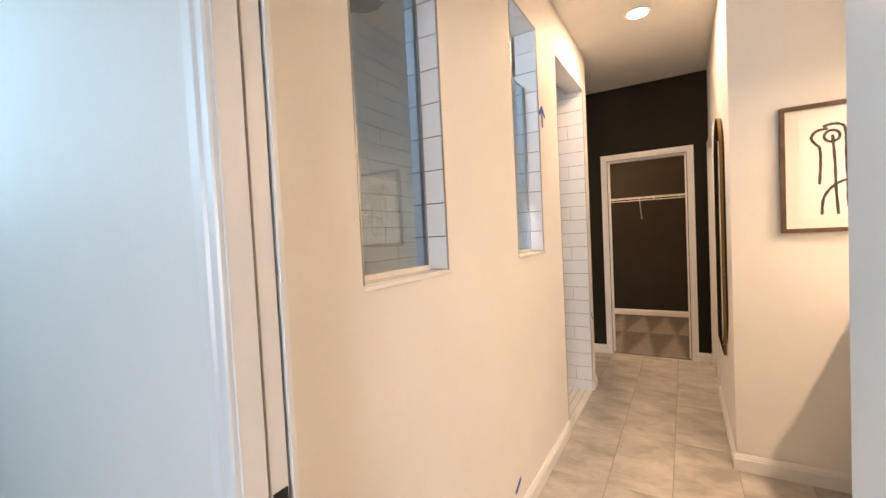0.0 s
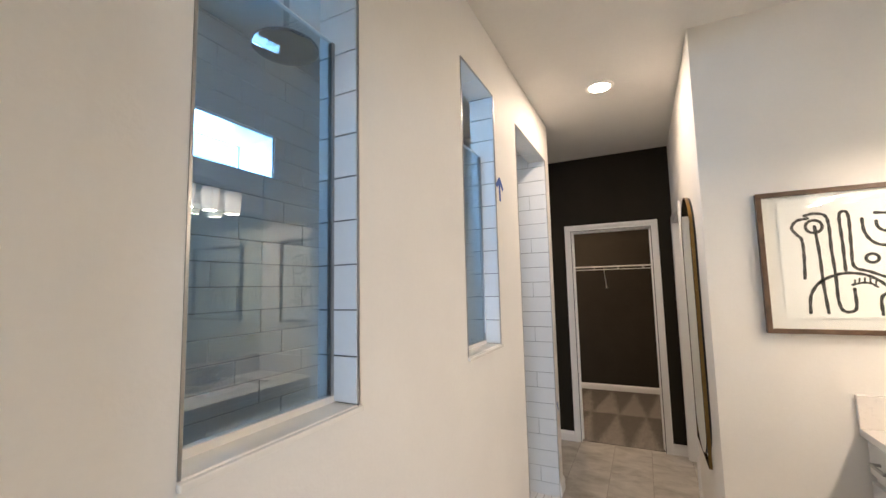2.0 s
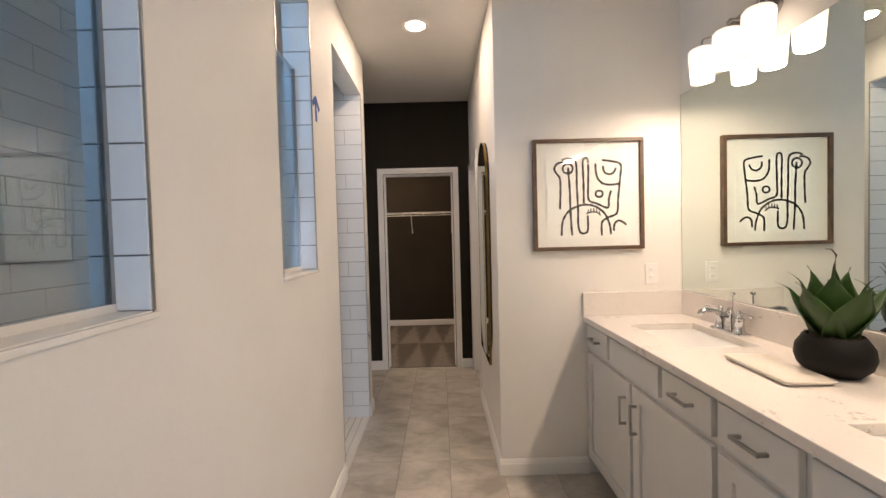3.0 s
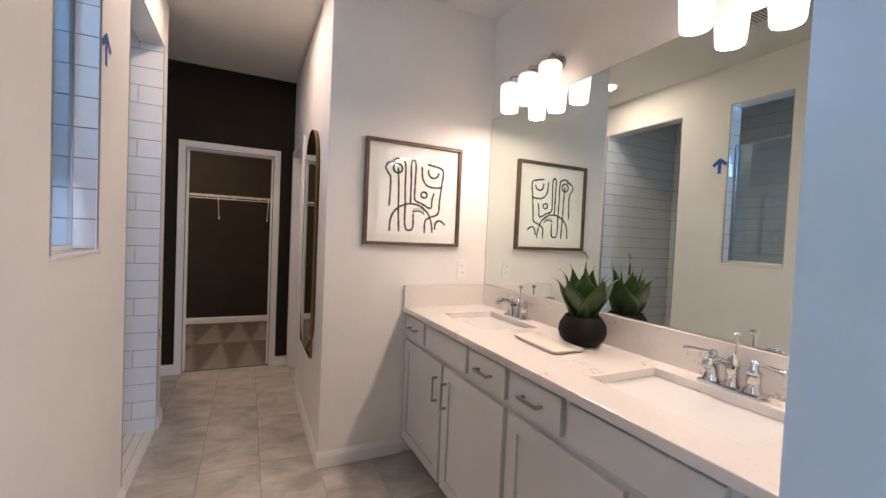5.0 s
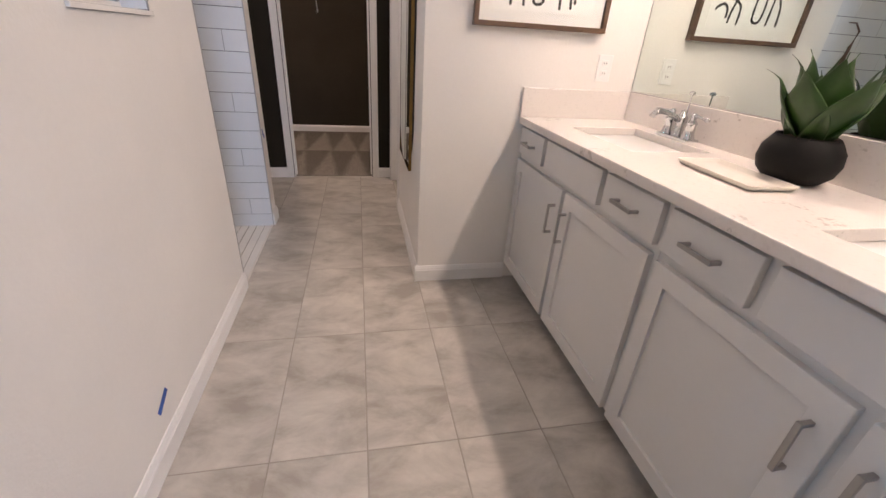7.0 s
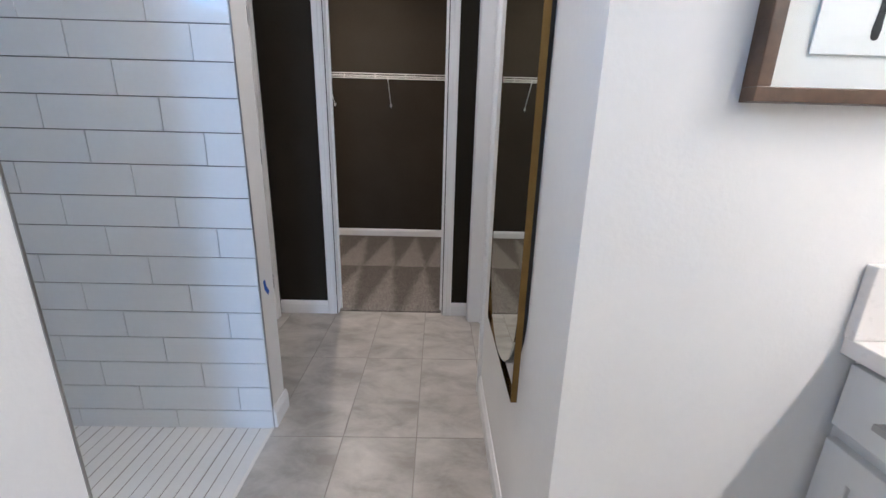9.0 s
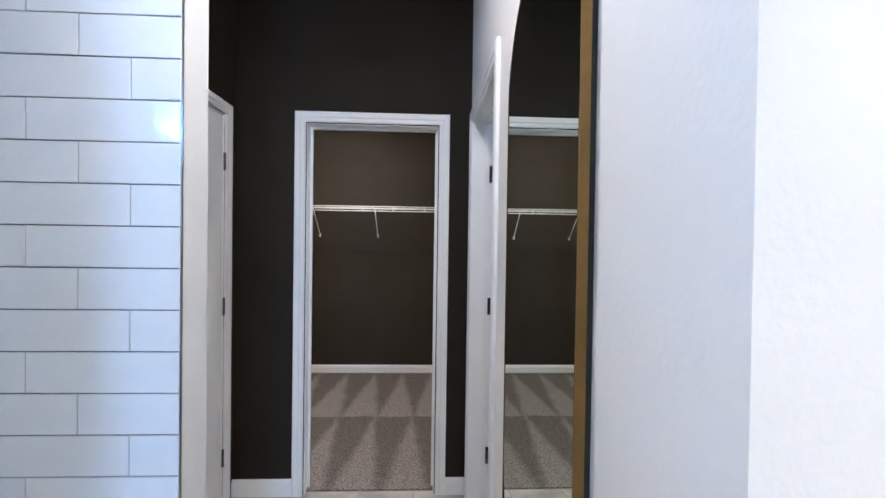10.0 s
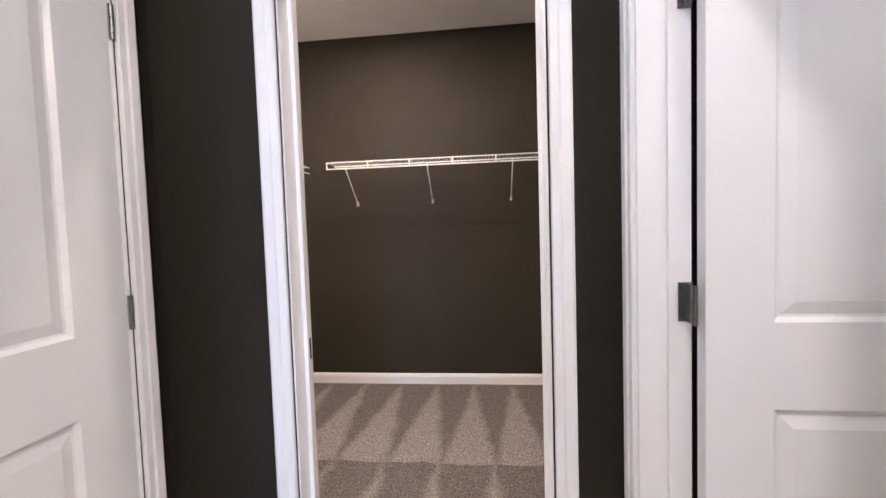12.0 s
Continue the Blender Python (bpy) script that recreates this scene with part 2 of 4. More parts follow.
# ---- building helpers ----


def box(bm, x0, x1, y0, y1, z0, z1, bevel=0.0):
    vs = [bm.verts.new((x, y, z)) for x in (x0, x1) for y in (y0, y1) for z in (z0, z1)]
    fs = [bm.faces.new([vs[i] for i in f]) for f in ((0, 1, 3, 2), (4, 6, 7, 5), (0, 4, 5, 1), (2, 3, 7, 6), (0, 2, 6, 4), (1, 5, 7, 3))]
    if bevel:
        es = list({e for f in fs for e in f.edges})
        bmesh.ops.bevel(bm, geom=es, offset=bevel, segments=2, profile=0.5, affect="EDGES")
    return bm


def bx(x0, x1, y0, y1, z0, z1, bevel=0.0):
    return box(bmesh.new(), min(x0, x1), max(x0, x1), min(y0, y1), max(y0, y1), min(z0, z1), max(z0, z1), bevel)


def mesh_of(name, bm, *materials, smooth=False):
    bmesh.ops.recalc_face_normals(bm, faces=bm.faces)
    me = bpy.data.meshes.new(name)
    bm.to_mesh(me)
    bm.free()
    for m in materials:
        me.materials.append(m)
    if smooth:
        me.shade_smooth()
    return me


def part(name, bm, material, parent=None, label="", smooth=False, kind=""):
    ob = new(name, mesh_of(name, bm, material, smooth=smooth))
    ob.parent = parent
    return tagged(ob, label, kind=kind)


def thing(name, x, y, z, label, category, group="", rz=0):
    ob = new(name)
    ob.empty_display_size = 0.05
    ob.matrix_world = pose(x, y, z, 0, 0, rz)
    return tagged(ob, label, category, group)


def structure(name, bm, material, label, category):
    return tagged(part(name, bm, material), label, category, kind="structure")


def wall(name, axis, p0, p1, u0, u1, z0, z1, holes, mats, label):
    """A wall of thickness p0..p1 along x ('x') or y ('y'), with holes (u0, u1, z0, z1) through it. mats: on the low side, on the high side, in the reveals."""
    us = sorted({u0, u1, *[h[0] for h in holes], *[h[1] for h in holes]})
    zs = sorted({z0, z1, *[h[2] for h in holes], *[h[3] for h in holes]})
    us, zs = [u for u in us if u0 <= u <= u1], [z for z in zs if z0 <= z <= z1]

    def solid(i, j):
        if not (0 <= i < len(us) - 1 and 0 <= j < len(zs) - 1):
            return False
        u, z = (us[i] + us[i + 1]) / 2, (zs[j] + zs[j + 1]) / 2
        return not any(h[0] < u < h[1] and h[2] < z < h[3] for h in holes)

    bm = bmesh.new()
    cache = {}

    def v(p, u, z):
        k = (p, u, z)
        if k not in cache:
            cache[k] = bm.verts.new((p, u, z) if axis == "y" else (u, p, z))
        return cache[k]

    def face(i, *c):
        f = bm.faces.new([v(*k) for k in c])
        f.material_index = i

    for i in range(len(us) - 1):
        for j in range(len(zs) - 1):
            if not solid(i, j):
                continue
            a, b, c, d = us[i], us[i + 1], zs[j], zs[j + 1]
            face(0, (p0, a, c), (p0, b, c), (p0, b, d), (p0, a, d))
            face(1, (p1, a, c), (p1, a, d), (p1, b, d), (p1, b, c))
            for di, dj, e in ((-1, 0, ((a, c), (a, d))), (1, 0, ((b, c), (b, d))), (0, -1, ((a, c), (b, c))), (0, 1, ((a, d), (b, d)))):
                if not solid(i + di, j + dj):
                    (ua, za), (ub, zb) = e
                    face(2, (p0, ua, za), (p1, ua, za), (p1, ub, zb), (p0, ub, zb))
    ob = new(name, mesh_of(name, bm, *mats))
    return tagged(ob, label, "wall", kind="structure")


# ---- large structure ----
T = 0.115
W1 = (-1.896, -1.475, 1.222, 2.470)
W2 = (-0.797, -0.389, 1.222, 2.470)
SO = (0.010, 0.825, -0.02, 2.470)
WX = -0.125
BACK = -1.07
wall_shower = wall("wall_shower", "y", WX, 0.0, -2.197, 0.953, 0, CEIL, [W1, W2, SO], (M_GROUT, M_WALL, M_GROUT), "cream painted wall with two tall openings beside the shower")
wall_far = wall("wall_shower_end", "x", 0.825, 0.953, BACK, WX, 0, CEIL, [], (M_GROUT, M_DARK, M_WALL), "white tiled end wall of the walk-in shower")
wall_back = wall("wall_shower_back", "y", BACK - 0.28, BACK, -2.197, 0.953, 0, CEIL, [(-1.80, -0.805, 2.092, 2.315)], (M_WALL, M_GROUT, M_GROUT), "white tiled shower back wall with a high window")
EX0, EX1 = 0.085, 0.818
EY0, EY1 = -2.300, -2.203
wall_entry = wall("wall_entry", "x", EY0, EY1, -3.2, 2.065, 0, CEIL, [(EX0, EX1, -0.01, 2.04)], (M_WALL, M_WALL, M_TRIM), "white painted wall round the pocket door")
wall_vanity = wall("wall_vanity", "y", 1.95, 2.065, -2.197, 0.0, 0, CEIL, [], (M_WALL, M_WALL, M_WALL), "white painted wall behind the double vanity")
wall_art = wall("wall_art", "x", 0.0, T, 0.9, 2.7, 0, CEIL, [], (M_WALL, M_WALL, M_WALL), "white painted wall behind the framed drawing")
RD = (1.150, 1.848, -0.01, 2.035)
wall_corridor = wall("wall_corridor", "y", 0.9, 0.9 + T, T, 1.95, 0, CEIL, [RD], (M_WALL, M_WALL, M_TRIM), "pale painted passage wall with an open doorway")
CD = (0.003, 0.717, -0.01, 2.035)
wall_dark = wall("wall_dark", "x", 1.95, 1.95 + T, -1.1, 2.7, 0, CEIL, [CD], (M_DARK, M_CLOSET, M_TRIM), "dark charcoal wall with the closet doorway")
LD = (1.125, 1.837, -0.01, 2.035)
wall_hall_left = wall("wall_passage_left", "y", -0.38 - T, -0.38, 0.953, 1.95, 0, CEIL, [LD], (M_WALL, M_DARK, M_TRIM), "dark charcoal passage wall round a closed door")
wall("wall_closet_back", "x", 4.06, 4.06 + T, -1.1, 1.75, 0, CEIL, [], (M_CLOSET, M_WALL, M_WALL), "dark brown back wall of the walk-in closet")
wall("wall_closet_left", "y", -1.1 - T, -1.1, 1.95, 4.175, 0, CEIL, [], (M_WALL, M_WALL, M_WALL), "white painted side wall of the closet")
wall("wall_closet_right", "y", 1.75, 1.75 + T, 2.065, 4.175, 0, CEIL, [], (M_CLOSET, M_WALL, M_WALL), "dark brown side wall of the closet")
wall("wall_toilet_room", "y", 2.6, 2.7, T, 1.95, 0, CEIL, [], (M_WALL, M_WALL, M_WALL), "white wall of the room behind the open door")
wall("wall_linen_room", "y", -1.1, -1.0, 0.953, 1.95, 0, CEIL, [], (M_WALL, M_WALL, M_WALL), "white wall behind the closed door")
# bedroom that the walk comes out of; its unseen walls are darkened against bounce
wall("wall_bedroom_side", "y", -3.3, -3.2, -6.4, -2.18, 0, CEIL, [], (M_BED_DARKENED, M_BED_DARKENED, M_BED_DARKENED), "unseen bedroom wall darkened to cut bounced light")
wall("wall_bedroom_far", "y", 3.2, 3.3, -6.4, -2.18, 0, CEIL, [], (M_BED_DARKENED, M_BED_DARKENED, M_BED_DARKENED), "unseen bedroom wall darkened to cut bounced light")
wall("wall_bedroom_window", "x", -6.4, -6.3, -3.3, 3.3, 0, CEIL, [(0.82, 2.02, 0.45, 1.95)], (M_BED_DARKENED, M_BED_DARKENED, M_TRIM), "bedroom wall with a wide window")
structure("wall_bedroom_end", bx(2.065, 3.2, EY0, EY1, 0, CEIL), M_WALL, "plain white bedroom wall", "wall")
structure("ceiling", bx(-3.3, 3.3, -6.4, 4.2, CEIL, CEIL + 0.1), M_CEIL, "white lightly textured ceiling", "ceiling")
floor = structure("floor", bx(-1.1, 2.7, EY0, 1.985, -0.12, -0.0016), M_FGROUT, "grey beige porcelain tile floor", "floor")
structure("carpet_closet", bx(-1.1, 1.75, 1.985, 4.06, -0.12, 0.008), M_CARPET, "grey brown closet carpet with vacuum marks", "carpet")
structure("carpet_bedroom", bx(-3.2, 3.2, -6.3, EY0, -0.12, 0.006), M_CARPET, "grey brown bedroom carpet", "carpet")

# ---- trim, doors and openings ----


def casing_profile(bm, p, q, out, side, width=0.057):
    """One length of stepped casing from p to q. out: the way it stands off the wall; side: the way from the opening outwards."""
    p, q, out, side = Vector(p), Vector(q), Vector(out), Vector(side)
    prof = ((0.0, 0.0), (0.0, 0.009), (0.004, 0.012), (0.022, 0.012), (0.027, 0.016), (width - 0.008, 0.017), (width, 0.012), (width, 0.0))
    # mitre: the upper end runs out with the width
    run = (q - p).normalized()
    a = [bm.verts.new(p + side * u + out * w) for u, w in prof]
    c = [bm.verts.new(q + side * u + out * w + run * u) for u, w in prof]
    n = len(prof)
    for i in range(n):
        bm.faces.new((a[i], a[(i + 1) % n], c[(i + 1) % n], c[i]))
    bm.faces.new(a)
    bm.faces.new(list(reversed(c)))


def head_profile(bm, p, q, out, width=0.057):
    """The casing over an opening, mitred at both ends."""
    p, q, out = Vector(p), Vector(q), Vector(out)
    run = (q - p).normalized()
    up = Vector((0, 0, 1))
    prof = ((0.0, 0.0), (0.0, 0.009), (0.004, 0.012), (0.022, 0.012), (0.027, 0.016), (width - 0.008, 0.017), (width, 0.012), (width, 0.0))
    a = [bm.verts.new(p + up * u + out * w - run * u) for u, w in prof]
    c = [bm.verts.new(q + up * u + out * w + run * u) for u, w in prof]
    n = len(prof)
    for i in range(n):
        bm.faces.new((a[i], a[(i + 1) % n], c[(i + 1) % n], c[i]))
    bm.faces.new(a)
    bm.faces.new(list(reversed(c)))


def casings(parent, axis, plane, out, u0, u1, top, reveal=0.005):
    """Three lengths of casing round an opening u0..u1 on the wall face at plane."""
    def P(u, z):
        return (plane, u, z) if axis == "y" else (u, plane, z)
    o = (out, 0, 0) if axis == "y" else (0, out, 0)
    d = (lambda k: (0, k, 0)) if axis == "y" else (lambda k: (k, 0, 0))
    for u, k in ((u0 - reveal, -1), (u1 + reveal, 1)):
        bm = bmesh.new()
        casing_profile(bm, P(u, 0), P(u, top + reveal), o, d(k))
        part("casing", bm, M_TRIM, parent)
    bm = bmesh.new()
    head_profile(bm, P(u0 - reveal, top + reveal), P(u1 + reveal, top + reveal), o)
    part("casing", bm, M_TRIM, parent)


def jamb_liner(parent, axis, p0, p1, u0, u1, top, stop=None):
    """Boards that line an opening, with a stop bead."""
    t = 0.004
    def B(a, b, z0, z1, pa=p0 - 0.001, pb=p1 + 0.001):
        return bx(pa, pb, a, b, z0, z1) if axis == "y" else bx(a, b, pa, pb, z0, z1)
    part("jamb", B(u0, u0 + t, 0, top), M_TRIM, parent)
    part("jamb", B(u1 - t, u1, 0, top), M_TRIM, parent)
    part("jamb", B(u0 + t, u1 - t, top - t, top), M_TRIM, parent)
    if stop:
        s0, s1 = stop
        part("door_stop", B(u0 + t, u0 + t + 0.011, 0, top - t, s0, s1), M_TRIM, parent)
        part("door_stop", B(u1 - t - 0.011, u1 - t, 0, top - t, s0, s1), M_TRIM, parent)
        part("door_stop", B(u0 + t + 0.011, u1 - t - 0.011, top - t - 0.011, top - t, s0, s1), M_TRIM, parent)


def slab(w, h, t=0.035):
    """A moulded two-panel door leaf from (0, 0, 0) to (w, t, h)."""
    bm = bmesh.new()
    st = 0.138
    panels = ((st, w - st, 0.235, 0.825), (st, w - st, 1.015, h - 0.125))
    us = sorted({0, w, st, w - st})
    zs = sorted({0, h, *[p[2] for p in panels], *[p[3] for p in panels]})
    for y, sgn in ((0.0, 1), (t, -1)):
        for i in range(len(us) - 1):
            for j in range(len(zs) - 1):
                u, z = (us[i] + us[i + 1]) / 2, (zs[j] + zs[j + 1]) / 2
                if any(p[0] < u < p[1] and p[2] < z < p[3] for p in panels):
                    continue
                bm.faces.new([bm.verts.new(c) for c in ((us[i], y, zs[j]), (us[i + 1], y, zs[j]), (us[i + 1], y, zs[j + 1]), (us[i], y, zs[j + 1]))])
        for a, b, c, d in panels:
            rings = []
            for inset, dep in ((0, 0), (0.010, 0.009), (0.016, 0.010), (0.044, 0.003), (0.048, 0.003)):
                yy = y + sgn * dep
                rings.append([bm.verts.new(k) for k in ((a + inset, yy, c + inset), (b - inset, yy, c + inset), (b - inset, yy, d - inset), (a + inset, yy, d - inset))])
            for r0, r1 in zip(rings, rings[1:]):
                for k in range(4):
                    bm.faces.new((r0[k], r0[(k + 1) % 4], r1[(k + 1) % 4], r1[k]))
            bm.faces.new(rings[-1])
    for c in (((0, 0, 0), (0, t, 0), (0, t, h), (0, 0, h)), ((w, 0, 0), (w, t, 0), (w, t, h), (w, 0, h)), ((0, 0, h), (w, 0, h), (w, t, h), (0, t, h)), ((0, 0, 0), (w, 0, 0), (w, t, 0), (0, t, 0))):
        bm.faces.new([bm.verts.new(k) for k in c])
    bmesh.ops.remove_doubles(bm, verts=bm.verts, dist=1e-5)
    return bm


def cyl(bm, p, q, r, r2=None, seg=16, caps=True):
    """A round bar or cone from p to q."""
    p, q = Vector(p), Vector(q)
    d = q - p
    m = Matrix.Translation((p + q) / 2) @ d.to_track_quat("Z", "Y").to_matrix().to_4x4()
    bmesh.ops.create_cone(bm, cap_ends=caps, segments=seg, radius1=r, radius2=r if r2 is None else r2, depth=d.length, matrix=m)
    return bm


def lathe(prof, seg=28, center=(0, 0, 0)):
    """A turned body about the upright axis, from pairs of radius and height."""
    bm = bmesh.new()
    rings = []
    for r, z in prof:
        rings.append([bm.verts.new((center[0] + r * cos(2 * pi * i / seg), center[1] + r * sin(2 * pi * i / seg), center[2] + z)) for i in range(seg)])
    for a, b in zip(rings, rings[1:]):
        for i in range(seg):
            bm.faces.new((a[i], a[(i + 1) % seg], b[(i + 1) % seg], b[i]))
    bm.faces.new(rings[0])
    bm.faces.new(rings[-1])
    return bm


def tube(bm, pts, radii, seg=12, flat=1.0):
    """A bent bar through pts with changing radius; flat squeezes it upright."""
    pts = [Vector(p) for p in pts]
    rings = []
    for i, p in enumerate(pts):
        d = (pts[min(i + 1, len(pts) - 1)] - pts[max(i - 1, 0)]).normalized()
        side = d.cross(Vector((0, 0, 1)))
        side = side.normalized() if side.length > 1e-3 else Vector((1, 0, 0))
        up = side.cross(d)
        r = radii[i] if isinstance(radii, (list, tuple)) else radii
        rings.append([bm.verts.new(p + side * r * cos(2 * pi * k / seg) + up * r * flat * sin(2 * pi * k / seg)) for k in range(seg)])
    for a, b in zip(rings, rings[1:]):
        for i in range(seg):
            bm.faces.new((a[i], a[(i + 1) % seg], b[(i + 1) % seg], b[i]))
    bm.faces.new(list(reversed(rings[0])))
    bm.faces.new(rings[-1])
    return bm


def hinge(parent, x, y, z, leaf, axis_out):
    """A butt hinge: a knuckle in five barrels, and a leaf with rounded corners on the jamb."""
    bm = bmesh.new()
    for i in range(5):
        cyl(bm, (x, y, z - 0.045 + i * 0.018), (x, y, z - 0.045 + i * 0.018 + 0.0172), 0.0065, seg=12)
    h = part("hinge", bm, M_HINGE, parent, "brushed nickel hinge")
    lx, ly = leaf
    bm = bx(x if lx else x - 0.0012, x + lx if lx else x + 0.0012, y if ly else y - 0.0012, y + ly if ly else y + 0.0012, z - 0.044, z + 0.044)
    part("leaf", bm, M_HINGE, h)
    bm = bmesh.new()
    for k in (-0.030, 0.0, 0.030):
        c = Vector((x + lx * 0.55, y + ly * 0.55, z + k))
        o = Vector((0, axis_out, 0)) if lx else Vector((axis_out, 0, 0))
        cyl(bm, c, c + o * 0.0022, 0.0035, seg=10)
    part("screw", bm, M_BLACK, h)
    return h


def door_thing(name, label):
    ob = new(name)
    ob.empty_display_size = 0.05
    return tagged(ob, label, "door", kind="structure")


# closed door in the dark passage wall
door_1 = door_thing("door_1", "closed white two-panel door with nickel hinges")
casings(door_1, "y", -0.38, 1, LD[0], LD[1], LD[3])
jamb_liner(door_1, "y", -0.38 - T, -0.38, LD[0], LD[1], LD[3], (-0.445, -0.43))
bm = slab(LD[1] - LD[0] - 0.014, 2.018)
bmesh.ops.transform(bm, matrix=pose(-0.386, LD[0] + 0.007, 0.008, 0, 0, 90), verts=bm.verts)
leaf_1 = part("door_leaf", bm, M_DOOR, door_1)
for z in (0.27, 1.053, 1.795):
    hinge(door_1, -0.377, LD[1] - 0.003, z, (0, 0.004), 1)
    part("hinge_plate", bx(-0.3795, -0.3765, LD[1] - 0.012, LD[1] + 0.010, z - 0.045, z + 0.045, 0.001), M_NICKEL, door_1)
bm = cyl(bmesh.new(), (-0.386, 1.195, 0.915), (-0.378, 1.195, 0.915), 0.032, seg=24)
cyl(bm, (-0.378, 1.195, 0.915), (-0.345, 1.195, 0.915), 0.011, seg=16)
knob = part("door_knob", bm, M_NICKEL, leaf_1, "round brushed nickel knob", smooth=False)
bm = lathe(((0.004, 0.0), (0.018, 0.002), (0.027, 0.014), (0.027, 0.024), (0.018, 0.034), (0.003, 0.037)))
bmesh.ops.transform(bm, matrix=pose(-0.350, 1.195, 0.915, 0, 90, 0), verts=bm.verts)
part("door_knob", bm, M_NICKEL, leaf_1, smooth=True)

# open door of the room across
door_2 = door_thing("door_2", "white two-panel door standing open at a right angle")
casings(door_2, "y", 0.9, -1, RD[0], RD[1], RD[3])
jamb_liner(door_2, "y", 0.9, 0.9 + T, RD[0], RD[1], RD[3], (0.962, 0.976))
bm = slab(RD[1] - RD[0] - 0.014, 2.018)
bmesh.ops.transform(bm, matrix=pose(1.022, 1.796, 0.008), verts=bm.verts)
part("door_leaf", bm, M_DOOR, door_2)
for z in (0.27, 1.062, 1.760):
    hinge(door_2, 1.0, 1.797, z, (0, 0.047), -1)
    part("hinge_plate", bx(0.985, 1.016, 1.8395, 1.8425, z - 0.045, z + 0.045, 0.001), M_HINGE, door_2)

# cased opening of the closet
door_3 = door_thing("door_3", "white cased doorway into the carpeted closet")
casings(door_3, "x", 1.95, -1, CD[0], CD[1], CD[3])
jamb_liner(door_3, "x", 1.95, 1.95 + T, CD[0], CD[1], CD[3], (2.012, 2.024))
part("strike_plate", bx(CD[0] + 0.0035, CD[0] + 0.0055, 2.028, 2.056, 0.86, 0.925), M_BLACK, door_3)
for z in (0.27, 1.06, 1.80):
    part("hinge_plate", bx(CD[1] - 0.0058, CD[1] - 0.0035, 2.034, 2.064, z - 0.045, z + 0.045), M_NICKEL, door_3)

# pocket door, slid away into the wall beside the shower
door_4 = door_thing("door_4", "white pocket door slid open into the wall")
YS0, YS1 = -2.256, -2.216
for a, c in ((EY0 - 0.002, YS0 - 0.004), (YS1 + 0.004, EY1 + 0.002)):
    part("split_jamb", bx(EX0, EX0 + 0.018, a, c, 0, 2.04, 0.001), M_TRIM, door_4)
# thin dark sheet in place of the shade inside the pocket
part("pocket", bx(EX0 - 0.002, EX0 + 0.002, YS0 - 0.004, YS1 + 0.004, 0, 2.04), M_GAP_SHADE, door_4, "dark sheet painting the shade in the door pocket")
leaf_4 = part("door_leaf", bx(EX0 + 0.002, EX0 + 0.014, YS0 + 0.003, YS1 - 0.003, 0.012, 2.03, 0.0015), M_TRIM, door_4)
part("edge_latch", bx(EX0 + 0.014, EX0 + 0.0165, YS0 + 0.006, YS1 - 0.006, 0.80, 0.945, 0.0008), M_BLACK, leaf_4, "dark metal edge latch")
part("edge_pull", bx(EX0 + 0.0165, EX0 + 0.019, YS0 + 0.013, YS1 - 0.013, 0.83, 0.90, 0.0008), M_BRASS, leaf_4)
part("jamb", bx(EX1 - 0.018, EX1, EY0 - 0.002, EY1 + 0.002, 0, 2.04, 0.001), M_TRIM, door_4)
part("jamb", bx(EX0 + 0.018, EX1 - 0.018, EY0 - 0.002, EY1 + 0.002, 2.022, 2.04), M_TRIM, door_4)
casings(door_4, "x", EY0, -1, EX0 + 0.018, EX1 - 0.018, 2.022)


def baseboard(p, q, out, label="white painted baseboard"):
    """A run of baseboard with a stepped top, on the floor along p to q."""
    p, q, out = Vector((*p, 0)), Vector((*q, 0)), Vector((*out, 0))
    prof = ((0, 0), (0.013, 0), (0.013, 0.066), (0.010, 0.071), (0.0105, 0.076), (0.007, 0.084), (0.004, 0.091), (0, 0.092))
    bm = bmesh.new()
    a, c = ([bm.verts.new(e + out * w + Vector((0, 0, z))) for w, z in prof] for e in (p, q))
    n = len(prof)
    for i in range(n):
        bm.faces.new((a[i], a[(i + 1) % n], c[(i + 1) % n], c[i]))
    bm.faces.new(a)
    bm.faces.new(list(reversed(c)))
    return structure("baseboard", bm, M_TRIM, label, "baseboard")


baseboard((0, -2.165), (0, 0.010), (1, 0))
baseboard((0, 0.825), (0, 0.966), (1, 0))
baseboard((0.887, 0.0), (1.40, 0.0), (0, -1))
baseboard((0.9, 0.0), (0.9, 1.088), (-1, 0))
baseboard((-0.38, 1.95), (-0.059, 1.95), (0, -1))
baseboard((0.779, 1.95), (0.9, 1.95), (0, -1))
baseboard((-0.38, 0.953), (0.0, 0.953), (0, 1))
baseboard((-0.38, 0.966), (-0.38, 1.063), (1, 0))
baseboard((-1.1, 4.06), (1.75, 4.06), (0, -1))
baseboard((-1.1, 2.065), (-1.1, 4.047), (1, 0))
baseboard((-1.1, 2.065), (-0.06, 2.065), (0, 1))
baseboard((-3.2, EY0), (EX0 - 0.045, EY0), (0, -1))

# ---- shower ----


# opaque near-white that paints the highlight along the panes' top edges
M_EDGE = mat("glass_edge_highlight", (0.85, 0.93, 0.93), 0.15, vary=0.02, coat=0.5)


